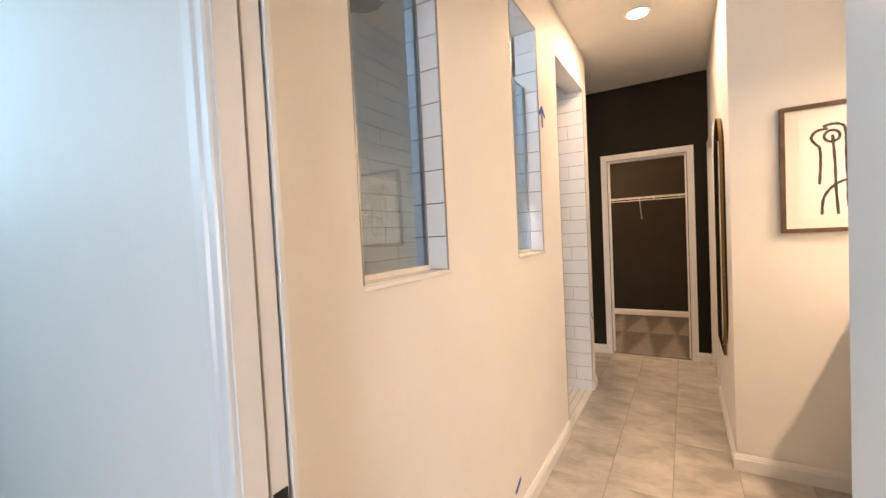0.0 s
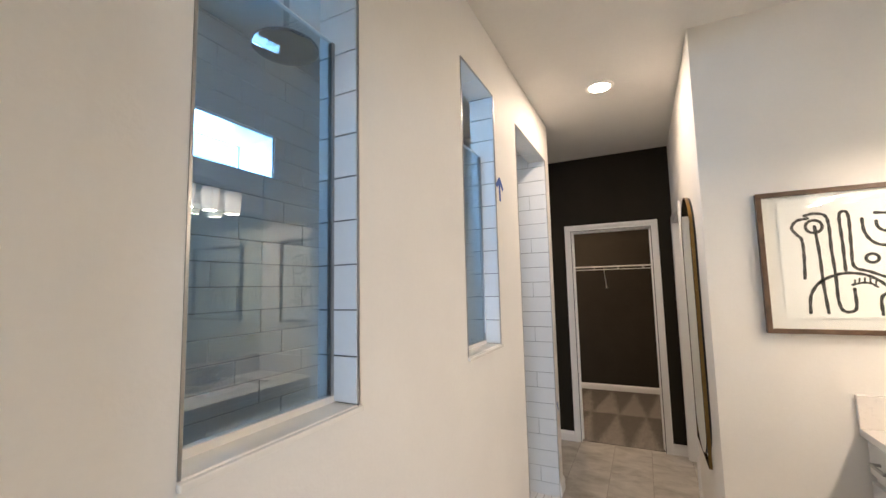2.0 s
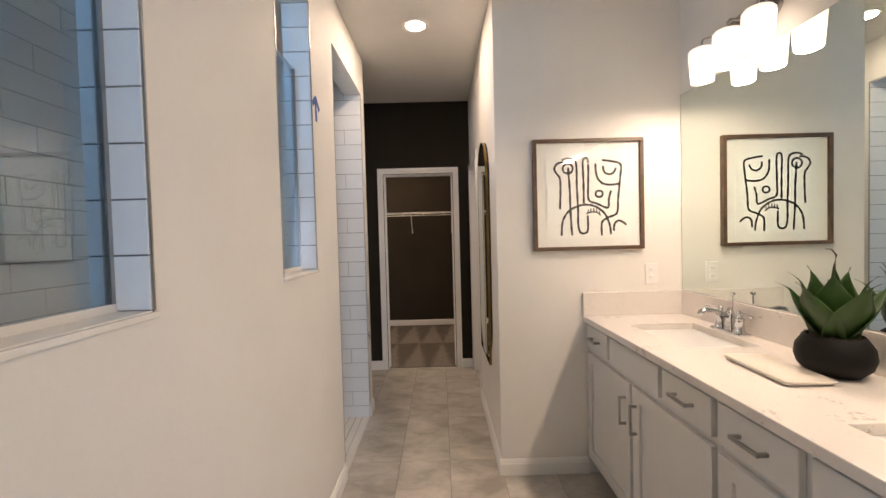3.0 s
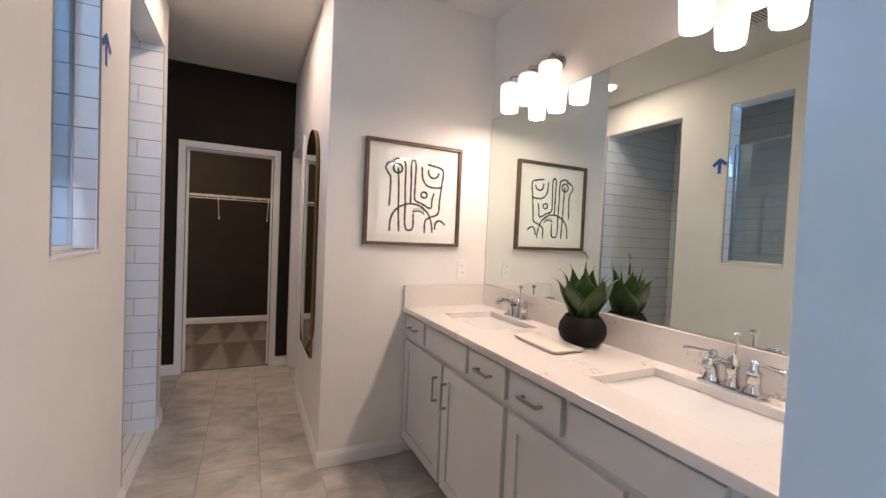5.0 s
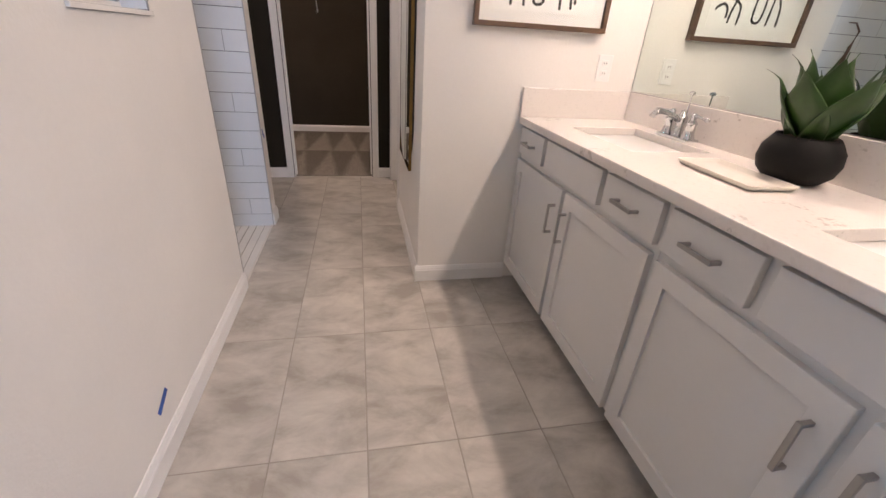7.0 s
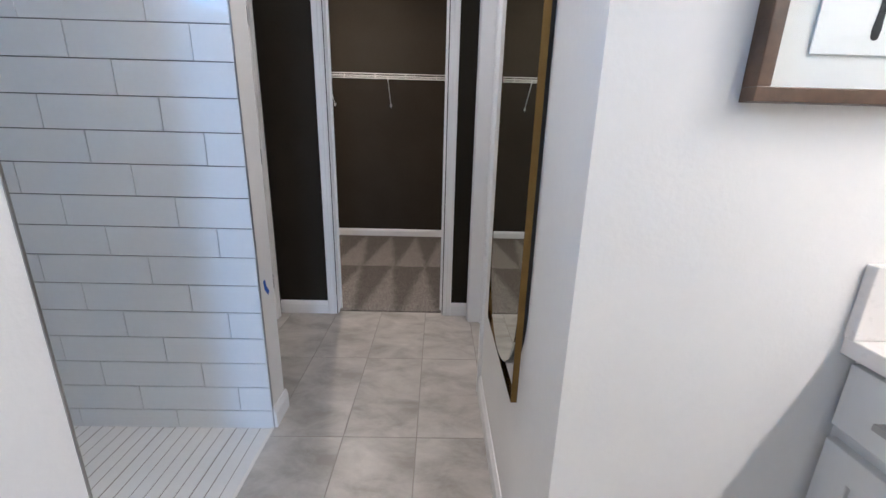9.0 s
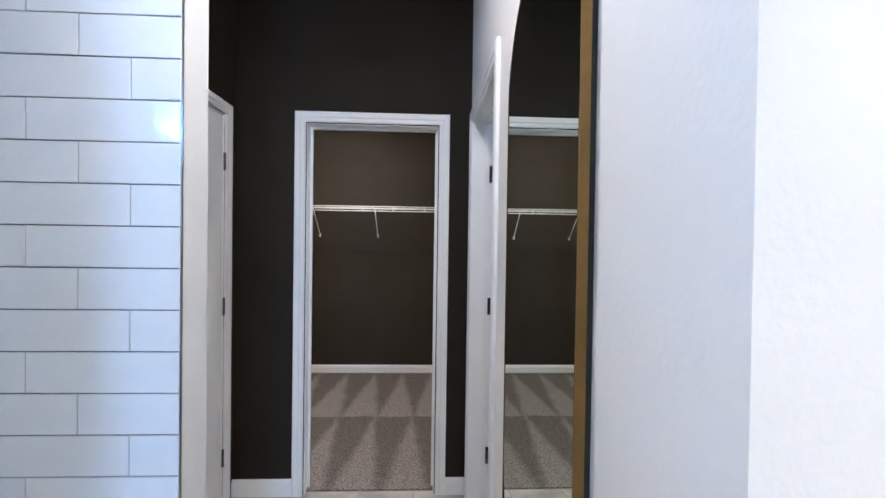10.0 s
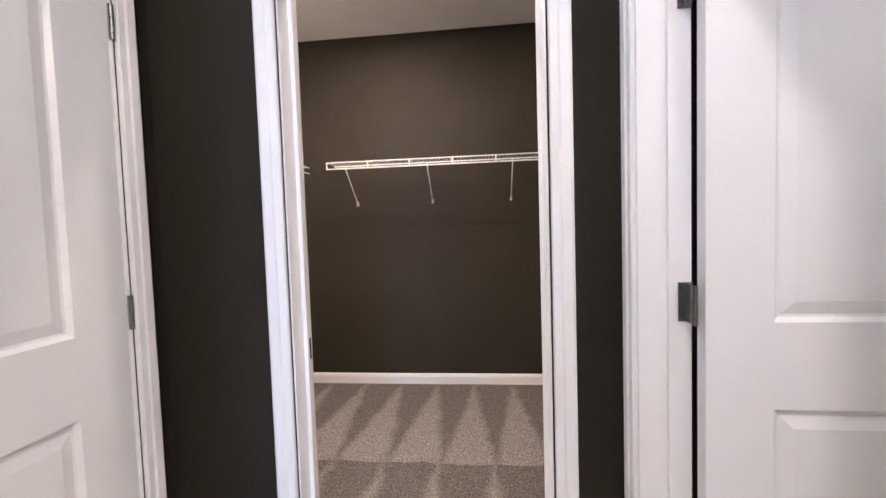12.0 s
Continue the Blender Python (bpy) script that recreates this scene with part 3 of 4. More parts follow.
def glass_panel(y0, y1):
    """A fixed pane in a wall opening, held by thin channels at the foot and one side."""
    t = thing("shower_glass", -0.078, (y0 + y1) / 2, 1.238, "clear fixed glass pane standing in the shower wall opening", "glass panel", "shower panes")
    h = (y1 - y0) / 2
    pane = part("pane", bx(-0.004, 0.004, -h + 0.004, h - 0.016, 0.006, 0.924), M_GLASS, t)
    pane.visible_shadow = False
    part("polished_edge", bx(-0.0045, 0.0045, -h + 0.004, h - 0.016, 0.9235, 0.926), M_EDGE, t, "pale strip painting the highlight on the polished glass edge")
    part("channel", bx(-0.008, 0.008, -h + 0.002, h - 0.002, 0.0, 0.016), M_SILL, t)
    part("channel", bx(-0.007, 0.007, h - 0.016, h - 0.006, 0.016, 0.924), M_NICKEL, t, "thin metal edge channel")
    part("channel", bx(-0.007, 0.007, -h + 0.001, -h + 0.006, 0.016, 0.924), M_NICKEL, t)


glass_panel(W1[0], W1[1])
glass_panel(W2[0], W2[1])
for y0, y1, z in ((W1[0], W1[1], W1[2]), (W2[0], W2[1], W2[2])):
    bm = bx(WX - 0.012, -0.0005, y0 + 0.001, y1 - 0.001, z + 0.001, z + 0.016, 0.003)
    box(bm, 0.0005, 0.012, y0 - 0.004, y1 + 0.004, z + 0.001, z + 0.014, 0.002)
    structure("sill", bm, M_SILL, "cream cultured marble sill of the wall opening", "sill")


def edge_trim(y, z0, z1):
    structure("trim", bx(-0.006, 0.0025, y - 0.0025, y + 0.0025, z0, z1), M_NICKEL, "thin metal tile edge strip", "trim")


for w in (W1, W2):
    edge_trim(w[0], w[2] + 0.016, w[3])
    edge_trim(w[1], w[2] + 0.016, w[3])
    structure("trim", bx(-0.006, 0.0025, w[0], w[1], w[3] - 0.0025, w[3] + 0.0025), M_NICKEL, "thin metal tile edge strip", "trim")
edge_trim(SO[0], 0, SO[3])
edge_trim(SO[1], 0, SO[3])
structure("trim", bx(-0.006, 0.0025, SO[0], SO[1], SO[3] - 0.0025, SO[3] + 0.0025), M_NICKEL, "thin metal tile edge strip", "trim")
structure("trim", bx(-0.012, 0.0, SO[0], SO[1], -0.02, 0.004), M_SILL, "pale threshold strip at the shower floor", "trim")

# high window over the shower
window_1 = tagged(new("window_1"), "narrow high window with white vinyl frame", "window", kind="structure")
wy0, wy1, wz0, wz1, wx = -1.80, -0.805, 2.092, 2.315, BACK - 0.262
for a in ((wy0, wy1, wz0, wz0 + 0.012), (wy0, wy1, wz1 - 0.012, wz1), (wy0, wy0 + 0.014, wz0 + 0.012, wz1 - 0.012), (wy1 - 0.014, wy1, wz0 + 0.012, wz1 - 0.012)):
    part("window_frame", bx(wx - 0.015, wx + 0.006, *a, 0.002), M_TRIM, window_1)
pane = part("pane", bx(wx - 0.002, wx + 0.002, wy0 + 0.014, wy1 - 0.014, wz0 + 0.012, wz1 - 0.012), M_PANE, window_1)
pane.visible_shadow = False
structure("backdrop_sky", bx(-2.3, -2.28, -4.0, 2.0, 1.6, 4.5), M_OUTSIDE, "bright sky outside the shower window", "sky")

# rain shower head
sh = thing("rain_shower", -0.628, -1.136, CEIL, "chrome round rain shower head hanging from the ceiling", "shower head")
part("flange", lathe(((0.034, 0.0), (0.034, -0.006), (0.026, -0.012), (0.012, -0.014))), M_CHROME, sh, smooth=True)
part("arm", cyl(bmesh.new(), (0, 0, -0.005), (0, 0, -0.222), 0.0115), M_CHROME, sh)
hd = part("head", lathe(((0.012, -0.212), (0.021, -0.218), (0.023, -0.236), (0.050, -0.249), (0.105, -0.257), (0.127, -0.264), (0.131, -0.270), (0.130, -0.277), (0.124, -0.280), (0.004, -0.280)), 48), M_HEAD, sh, smooth=True)
bm = bmesh.new()
for r, n in ((0.025, 6), (0.05, 12), (0.075, 18), (0.1, 24)):
    for i in range(n):
        a = 2 * pi * i / n
        cyl(bm, (r * cos(a), r * sin(a), -0.279), (r * cos(a), r * sin(a), -0.283), 0.0022, seg=6)
part("nozzles", bm, M_BLACK, hd, "small dark rubber nozzles", kind="stuff")

# ---- ceiling fittings ----


def recessed(x, y):
    t = thing("recessed_light", x, y, CEIL, "lit round white recessed ceiling light", "ceiling light", "recessed lights")
    part("ring", lathe(((0.088, 0.0), (0.088, -0.004), (0.080, -0.010), (0.062, -0.008), (0.060, -0.002)), 36), M_TRIM, t, smooth=True)
    ln = part("lens", lathe(((0.060, -0.001), (0.060, -0.009), (0.05, -0.011), (0.001, -0.0115)), 36), M_LED, t, "glowing lens", smooth=True)
    ln.visible_shadow = False


recessed(0.451, 0.427)
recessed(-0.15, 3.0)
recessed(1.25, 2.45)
# fixture added for the unseen lamp behind the open door
recessed(1.75, 0.95)
vent = thing("ceiling_vent", 0.61, -0.89, CEIL, "white louvred vent grille in the ceiling", "vent")
for a in ((-0.11, 0.11, -0.11, -0.09), (-0.11, 0.11, 0.09, 0.11), (-0.11, -0.09, -0.09, 0.09), (0.09, 0.11, -0.09, 0.09)):
    part("frame", bx(*a, -0.010, 0.0, 0.002), M_TRIM, vent)
# dark sheet painting the shade behind the vent slats
part("backing", bx(-0.09, 0.09, -0.09, 0.09, -0.002, 0.0), M_GAP_SHADE, vent)
for i in range(9):
    y = -0.08 + i * 0.02
    part("slat", bx(-0.09, 0.09, y - 0.005, y + 0.005, -0.008, -0.003), M_TRIM, vent)

# ---- vanity ----


def front(parent, name, y0, y1, z0, z1, shaker):
    """A drawer or door front on the cabinet face, at the local x of 0, standing off towards -x."""
    bm = bmesh.new()
    if not shaker:
        box(bm, -0.020, 0.0, y0, y1, z0, z1, 0.002)
    else:
        rings = []
        for d, x in ((0.0, 0.0), (0.0, -0.0185), (0.0015, -0.020), (0.055, -0.020), (0.0565, -0.0185), (0.0565, -0.010)):
            rings.append([bm.verts.new((x, y, z)) for y, z in ((y0 + d, z0 + d), (y1 - d, z0 + d), (y1 - d, z1 - d), (y0 + d, z1 - d))])
        for a, b in zip(rings, rings[1:]):
            for k in range(4):
                bm.faces.new((a[k], a[(k + 1) % 4], b[(k + 1) % 4], b[k]))
        bm.faces.new(rings[0])
        bm.faces.new(rings[-1])
    return part(name, bm, M_CAB, parent)


def pull(parent, y, z, upright, length=0.128):
    """A squared bar pull on two feet."""
    h = length / 2
    bm = bmesh.new()
    if upright:
        box(bm, -0.052, -0.044, y - 0.006, y + 0.006, z - h, z + h, 0.0015)
        for k in (z - h, z + h - 0.010):
            box(bm, -0.046, -0.018, y - 0.005, y + 0.005, k, k + 0.010, 0.001)
    else:
        box(bm, -0.052, -0.044, y - h, y + h, z - 0.006, z + 0.006, 0.0015)
        for k in (y - h, y + h - 0.010):
            box(bm, -0.046, -0.018, k, k + 0.010, z - 0.005, z + 0.005, 0.001)
    return part("handle", bm, M_NICKEL, parent, "brushed nickel bar pull")


def vanity_unit(ys, label):
    """One sink base: two drawers either side of a false front, over two doors. ys: the right end of the unit."""
    t = thing("vanity_cabinet", 1.415, ys, 0, label, "cabinet", "vanity cabinets")
    w = 1.088
    part("body", bx(0, 0.53, -w, 0, 0.1, 0.872, 0.001), M_CAB, t)
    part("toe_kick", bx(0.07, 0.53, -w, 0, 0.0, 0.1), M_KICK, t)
    for a, b, hasp in ((-0.285, -0.012, True), (-0.765, -0.318, False), (-1.070, -0.795, True)):
        f = front(t, "drawer" if hasp else "false_front", a, b, 0.735, 0.858, False)
        if hasp:
            pull(f, (a + b) / 2, 0.797, False, 0.105)
    for a, b, hy in ((-0.526, -0.012, -0.488), (-1.070, -0.552, -0.590)):
        f = front(t, "door", a, b, 0.105, 0.705, True)
        pull(f, hy, 0.570, True)
    return t


vanity_unit(0.0, "light grey shaker sink cabinet with nickel pulls against the drawing wall")
vanity_unit(-1.090, "light grey shaker sink cabinet with nickel pulls beside the pocket door")
SINKS = ((-0.475, 0.225), (-1.588, 0.235))
SX0, SX1 = 1.530, 1.848


def worktop():
    bm = bmesh.new()
    x0, x1, z0, z1 = 1.378, 1.949, 0.873, 0.905
    ys = [-2.196]
    for y, h in reversed(SINKS):
        ys += [y - h, y + h]
    ys.append(-0.001)
    xs = (x0, SX0, SX1, x1)
    for i in range(3):
        for j in range(len(ys) - 1):
            if i == 1 and j in (1, 3):
                continue
            for z in (z0, z1):
                bm.faces.new([bm.verts.new(c) for c in ((xs[i], ys[j], z), (xs[i + 1], ys[j], z), (xs[i + 1], ys[j + 1], z), (xs[i], ys[j + 1], z))])
    def side(xa, ya, xb, yb):
        bm.faces.new([bm.verts.new(c) for c in ((xa, ya, z0), (xb, yb, z0), (xb, yb, z1), (xa, ya, z1))])
    for j in range(len(ys) - 1):
        side(x0, ys[j], x0, ys[j + 1])
        side(x1, ys[j], x1, ys[j + 1])
        if j in (1, 3):
            side(SX0, ys[j], SX0, ys[j + 1])
            side(SX1, ys[j], SX1, ys[j + 1])
            side(SX0, ys[j], SX1, ys[j])
            side(SX0, ys[j + 1], SX1, ys[j + 1])
    for i in range(3):
        side(xs[i], ys[0], xs[i + 1], ys[0])
        side(xs[i], ys[-1], xs[i + 1], ys[-1])
    bmesh.ops.remove_doubles(bm, verts=bm.verts, dist=1e-5)
    return bm


top = tagged(part("worktop", worktop(), M_QUARTZ), "pale speckled quartz worktop over the vanity cabinets", "worktop")
bv = top.modifiers.new("edge", "BEVEL")
bv.width, bv.segments, bv.limit_method = 0.003, 2, "ANGLE"
part("backsplash", bx(1.930, 1.9495, -2.196, -0.021, 0.905, 1.037, 0.002), M_QUARTZ, top)
part("backsplash", bx(1.376, 1.9495, -0.020, -0.001, 0.905, 1.037, 0.002), M_QUARTZ, top)


def basin(y, h):
    t = thing("sink", (SX0 + SX1) / 2, y, 0.76, "white rectangular undermount sink set in the quartz worktop", "sink", "undermount sinks")
    hx = (SX1 - SX0) / 2 + 0.006
    h += 0.006
    bm = bmesh.new()
    rings = []
    def ring(ax, ay, r, z):
        v = []
        for cx, cy, a0 in ((ax - r, ay - r, 0), (-ax + r, ay - r, 90), (-ax + r, -ay + r, 180), (ax - r, -ay + r, 270)):
            for k in range(5):
                a = radians(a0 + k * 22.5)
                v.append(bm.verts.new((cx + r * cos(a), cy + r * sin(a), z)))
        return v
    for ax, ay, r, z in ((hx, h, 0.030, 0.1128), (hx - 0.003, h - 0.006, 0.032, 0.096), (hx - 0.010, h - 0.050, 0.040, 0.040), (hx - 0.020, h - 0.080, 0.045, 0.014), (hx - 0.040, h - 0.105, 0.05, 0.005), (0.03, 0.03, 0.029, 0.0)):
        rings.append(ring(ax, ay, r, z))
    for a, b in zip(rings, rings[1:]):
        n = len(a)
        for i in range(n):
            bm.faces.new((a[i], a[(i + 1) % n], b[(i + 1) % n], b[i]))
    bm.faces.new(rings[-1])
    ob = part("bowl", bm, M_BASIN, t, smooth=True)
    so = ob.modifiers.new("wall", "SOLIDIFY")
    so.thickness, so.offset = 0.008, 1.0
    dr = part("drain", lathe(((0.026, 0.001), (0.026, 0.004), (0.018, 0.0045), (0.016, 0.002), (0.001, 0.002))), M_CHROME, t, "chrome drain", smooth=True)
    return t


for y, h in SINKS:
    basin(y, h)


def faucet(y):
    """A centre-set faucet: base plate, two lever handles, low arched spout and a lift rod."""
    t = thing("faucet", 1.883, y, 0.905, "polished chrome two-lever faucet on the worktop", "faucet", "chrome faucets")
    bm = bx(-0.027, 0.027, -0.079, 0.079, 0.0, 0.012, 0.005)
    part("base_plate", bm, M_CHROME, t)
    for s in (-1, 1):
        c = (0, s * 0.052, 0)
        body = part("handle_body", lathe(((0.0235, 0.010), (0.0232, 0.013), (0.0190, 0.022), (0.0168, 0.032), (0.0162, 0.058), (0.0182, 0.0585), (0.0184, 0.063), (0.0145, 0.067), (0.0095, 0.074), (0.0100, 0.090), (0.0058, 0.095)), 28, c), M_CHROME, t, smooth=True)
        bm = tube(bmesh.new(), ((-0.002, s * 0.052, 0.086), (-0.003, s * 0.066, 0.087), (-0.006, s * 0.095, 0.086), (-0.009, s * 0.116, 0.084), (-0.010, s * 0.124, 0.083), (-0.0105, s * 0.131, 0.0825)), (0.0065, 0.0048, 0.0052, 0.0068, 0.0085, 0.0045), flat=0.9)
        part("lever", bm, M_CHROME, body, smooth=True)
    col = part("spout_column", lathe(((0.0215, 0.010), (0.0210, 0.013), (0.0170, 0.024), (0.0155, 0.052), (0.0175, 0.060), (0.0185, 0.064), (0.0185, 0.072), (0.0155, 0.079), (0.0090, 0.088), (0.0075, 0.095), (0.003, 0.098)), 28), M_CHROME, t, smooth=True)
    bm = tube(bmesh.new(), ((-0.004, 0, 0.060), (-0.03, 0, 0.074), (-0.06, 0, 0.086), (-0.09, 0, 0.091), (-0.110, 0, 0.087), (-0.119, 0, 0.072)), (0.0135, 0.0125, 0.0115, 0.0118, 0.0130, 0.0125), flat=0.75)
    part("spout", bm, M_CHROME, t, smooth=True)
    bm = cyl(bmesh.new(), (0.012, 0, 0.085), (0.012, 0, 0.147), 0.0025, seg=10)
    t.scale = (1.16, 1.16, 1.16)
    rod = part("lift_rod", bm, M_CHROME, t)
    part("knob", lathe(((0.003, 0.145), (0.010, 0.147), (0.010, 0.155), (0.004, 0.158)), 14, (0.012, 0, 0)), M_CHROME, rod, smooth=True)


faucet(-0.468)
faucet(-1.592)

# wall mirror over the vanity
mir = thing("vanity_mirror", 1.9495, -1.09, 1.0385, "large frameless wall mirror above the backsplash", "mirror")
part("silvered_glass", bx(-0.006, 0.0, -1.085, 1.083, 0.003, 1.088), M_MIRROR, mir)
part("polished_edge", bx(-0.0062, -0.0005, -1.085, 1.083, 1.0882, 1.0908), M_KICK, mir, "thin dark mirror edge")
part("polished_edge", bx(-0.0062, -0.0005, 1.0832, 1.0858, 0.003, 1.0908), M_KICK, mir)
part("bottom_rail", bx(-0.009, 0.0, -1.085, 1.083, -0.001, 0.0025), M_NICKEL, mir)


def light_bar(y):
    """A three-lamp bath bar: an oval plate, three bent arms and opal cups."""
    t = thing("vanity_light", 1.95, y, 2.265, "brushed nickel vanity light bar with three lit opal glass shades", "wall lamp", "vanity lights")
    bm = bmesh.new()
    n = 40
    ov = [(0.165 * (abs(cos(a)) ** 0.7) * (1 if cos(a) >= 0 else -1), 0.058 * sin(a)) for a in [2 * pi * i / n for i in range(n)]]
    rings = [[bm.verts.new((x, u * k, v * k)) for u, v in ov] for x, k in ((0.0, 1.0), (-0.016, 1.0), (-0.022, 0.95), (-0.024, 0.6))]
    for a, b in zip(rings, rings[1:]):
        for i in range(n):
            bm.faces.new((a[i], a[(i + 1) % n], b[(i + 1) % n], b[i]))
    bm.faces.new(rings[0])
    bm.faces.new(rings[-1])
    part("back_plate", bm, M_NICKEL, t, smooth=False)
    for k in (-0.171, 0.0, 0.171):
        j = k * 0.72
        bm = tube(bmesh.new(), ((-0.020, j, 0.0), (-0.06, k * 0.9, 0.012), (-0.095, k, 0.012), (-0.105, k, 0.002), (-0.105, k, -0.026)), 0.006, seg=10)
        arm = part("arm", bm, M_NICKEL, t, smooth=True)
        part("socket_cap", lathe(((0.008, -0.018), (0.022, -0.024), (0.024, -0.042), (0.020, -0.044)), 20, (-0.105, k, 0)), M_NICKEL, arm, smooth=True)
        prof = ((0.020, -0.034), (0.048, -0.036), (0.056, -0.046), (0.057, -0.06), (0.048, -0.190), (0.045, -0.190), (0.053, -0.06), (0.046, -0.042), (0.020, -0.040))
        sh = part("shade", lathe(prof, 28, (-0.105, k, 0)), M_SHADE, t, "lit opal white glass cup shade", smooth=True)


light_bar(-0.520)
light_bar(-1.600)

# outlet
ou = thing("wall_outlet", 1.770, 0.0, 1.136, "white double wall outlet above the backsplash", "outlet")
part("cover_plate", bx(-0.036, 0.036, -0.006, 0.0, -0.058, 0.058, 0.002), M_TRIM, ou)
for z in (-0.022, 0.022):
    soc = part("socket", bx(-0.016, 0.016, -0.008, -0.005, z - 0.014, z + 0.014, 0.002), M_TRIM, ou)
    for x in (-0.006, 0.006):
        # dark blocks painting the shade inside the socket holes
        part("slot", bx(x - 0.001, x + 0.001, -0.0085, -0.0075, z - 0.004, z + 0.005), M_GAP_SHADE, soc)

# ---- framed drawing ----
M_WALNUT = mat("walnut", (0.105, 0.058, 0.032), 0.42, vary=0.35, scale=14, fine=90, bump=0.1)
M_MATB = mat("mat_board", (0.86, 0.85, 0.84), 0.8, vary=0.01)
M_PAPER = mat("drawing_paper", (0.90, 0.892, 0.882), 0.8, vary=0.015, bump=0.1)
M_INK = mat("black_ink", (0.012, 0.012, 0.012), 0.6)
M_PICGLASS = glass("picture_glass", (0.99, 1.0, 0.99), 0.035)
AW, AH = 0.617, 0.619
art = thing("framed_drawing", 1.4135, 0.0, 1.5885, "black line drawing on white paper in a walnut frame", "picture")
bm = bmesh.new()
for a in ((-AW / 2, AW / 2, AH / 2 - 0.020, AH / 2), (-AW / 2, AW / 2, -AH / 2, -AH / 2 + 0.020), (-AW / 2, -AW / 2 + 0.020, -AH / 2 + 0.020, AH / 2 - 0.020), (AW / 2 - 0.020, AW / 2, -AH / 2 + 0.020, AH / 2 - 0.020)):
    box(bm, a[0], a[1], -0.032, -0.001, a[2], a[3], 0.0015)
part("frame", bm, M_WALNUT, art)
part("mat_board", bx(-AW / 2 + 0.02, AW / 2 - 0.02, -0.014, -0.004, -AH / 2 + 0.02, AH / 2 - 0.02), M_MATB, art)
sheet = part("paper", bx(-0.235, 0.235, -0.0185, -0.0165, -0.245, 0.245), M_PAPER, art, "white paper with black ink lines")
gp = part("glazing", bx(-AW / 2 + 0.0205, AW / 2 - 0.0205, -0.0265, -0.0245, -AH / 2 + 0.0205, AH / 2 - 0.0205), M_PICGLASS, art, "clear picture glass")
gp.visible_shadow = False


def stroke(*pts, w=0.0064):
    """An even brush line through points on the sheet, in fractions of its width and height, rounded by a spline."""
    P = [Vector((-0.235 + 0.47 * u, 0, -0.245 + 0.49 * v)) for u, v in pts]
    out = []
    for i in range(len(P) - 1):
        a, b, c, d = P[max(i - 1, 0)], P[i], P[i + 1], P[min(i + 2, len(P) - 1)]
        for k in range(6):
            s = k / 6
            out.append(0.5 * ((2 * b) + (c - a) * s + (2 * a - 5 * b + 4 * c - d) * s * s + (3 * b - a - 3 * c + d) * s ** 3))
    out.append(P[-1])
    bm = bmesh.new()
    L, R = [], []
    for i, p in enumerate(out):
        d = (out[min(i + 1, len(out) - 1)] - out[max(i - 1, 0)]).normalized()
        n = Vector((-d.z, 0, d.x)) * w * (0.92 + 0.16 * sin(i * 1.7))
        L.append(bm.verts.new(p + n + Vector((0, -0.0190, 0))))
        R.append(bm.verts.new(p - n + Vector((0, -0.0190, 0))))
    for i in range(len(out) - 1):
        bm.faces.new((L[i], L[i + 1], R[i + 1], R[i]))
    for e in (out[0], out[-1]):
        c = [bm.verts.new(e + Vector((w * cos(a), -0.0192, w * sin(a)))) for a in [2 * pi * k / 10 for k in range(10)]]
        bm.faces.new(c)
    part("ink_line", bm, M_INK, sheet)


def ring_stroke(u, v, ru, rv, a0=0, a1=360, w=0.0064):
    n = max(4, int(abs(a1 - a0) / 30))
    stroke(*[(u + ru * cos(radians(a0 + (a1 - a0) * i / n)), v + rv * sin(radians(a0 + (a1 - a0) * i / n))) for i in range(n + 1)], w=w)


stroke((0.22, 0.875), (0.14, 0.86), (0.10, 0.80), (0.13, 0.74), (0.165, 0.69), (0.17, 0.55), (0.16, 0.35))
ring_stroke(0.26, 0.80, 0.06, 0.055)
stroke((0.265, 0.80), (0.28, 0.55), (0.285, 0.30), (0.30, 0.05))
stroke((0.20, 0.90), (0.27, 0.915), (0.345, 0.89), (0.365, 0.80), (0.365, 0.60), (0.375, 0.35), (0.375, 0.16), (0.40, 0.07), (0.455, 0.06), (0.49, 0.10), (0.49, 0.25))
stroke((0.445, 0.41), (0.445, 0.65), (0.44, 0.85), (0.455, 0.91), (0.495, 0.905), (0.505, 0.82), (0.50, 0.60), (0.505, 0.44), (0.60, 0.395), (0.73, 0.345), (0.745, 0.45), (0.77, 0.53))
stroke((0.59, 0.84), (0.60, 0.72), (0.66, 0.63), (0.76, 0.605), (0.86, 0.615))
stroke((0.68, 0.885), (0.79, 0.87), (0.89, 0.83), (0.88, 0.66), (0.855, 0.45), (0.84, 0.285), (0.74, 0.235), (0.66, 0.18), (0.655, 0.04))
ring_stroke(0.755, 0.80, 0.075, 0.075, 170, 350)
ring_stroke(0.63, 0.505, 0.042, 0.036)
stroke((0.175, 0.05), (0.19, 0.20), (0.26, 0.31), (0.37, 0.37), (0.48, 0.385), (0.60, 0.355), (0.70, 0.27), (0.75, 0.15), (0.765, 0.05))
stroke((0.48, 0.285), (0.54, 0.30), (0.60, 0.295), (0.64, 0.265), w=0.0045)
for u, v in ((0.495, 0.325), (0.525, 0.335), (0.56, 0.34), (0.595, 0.335), (0.63, 0.315)):
    stroke((u, v - 0.035), (u + 0.005, v), w=0.0035)
stroke((0.80, 0.09), (0.81, 0.16), (0.86, 0.195), (0.92, 0.17), (0.94, 0.15))

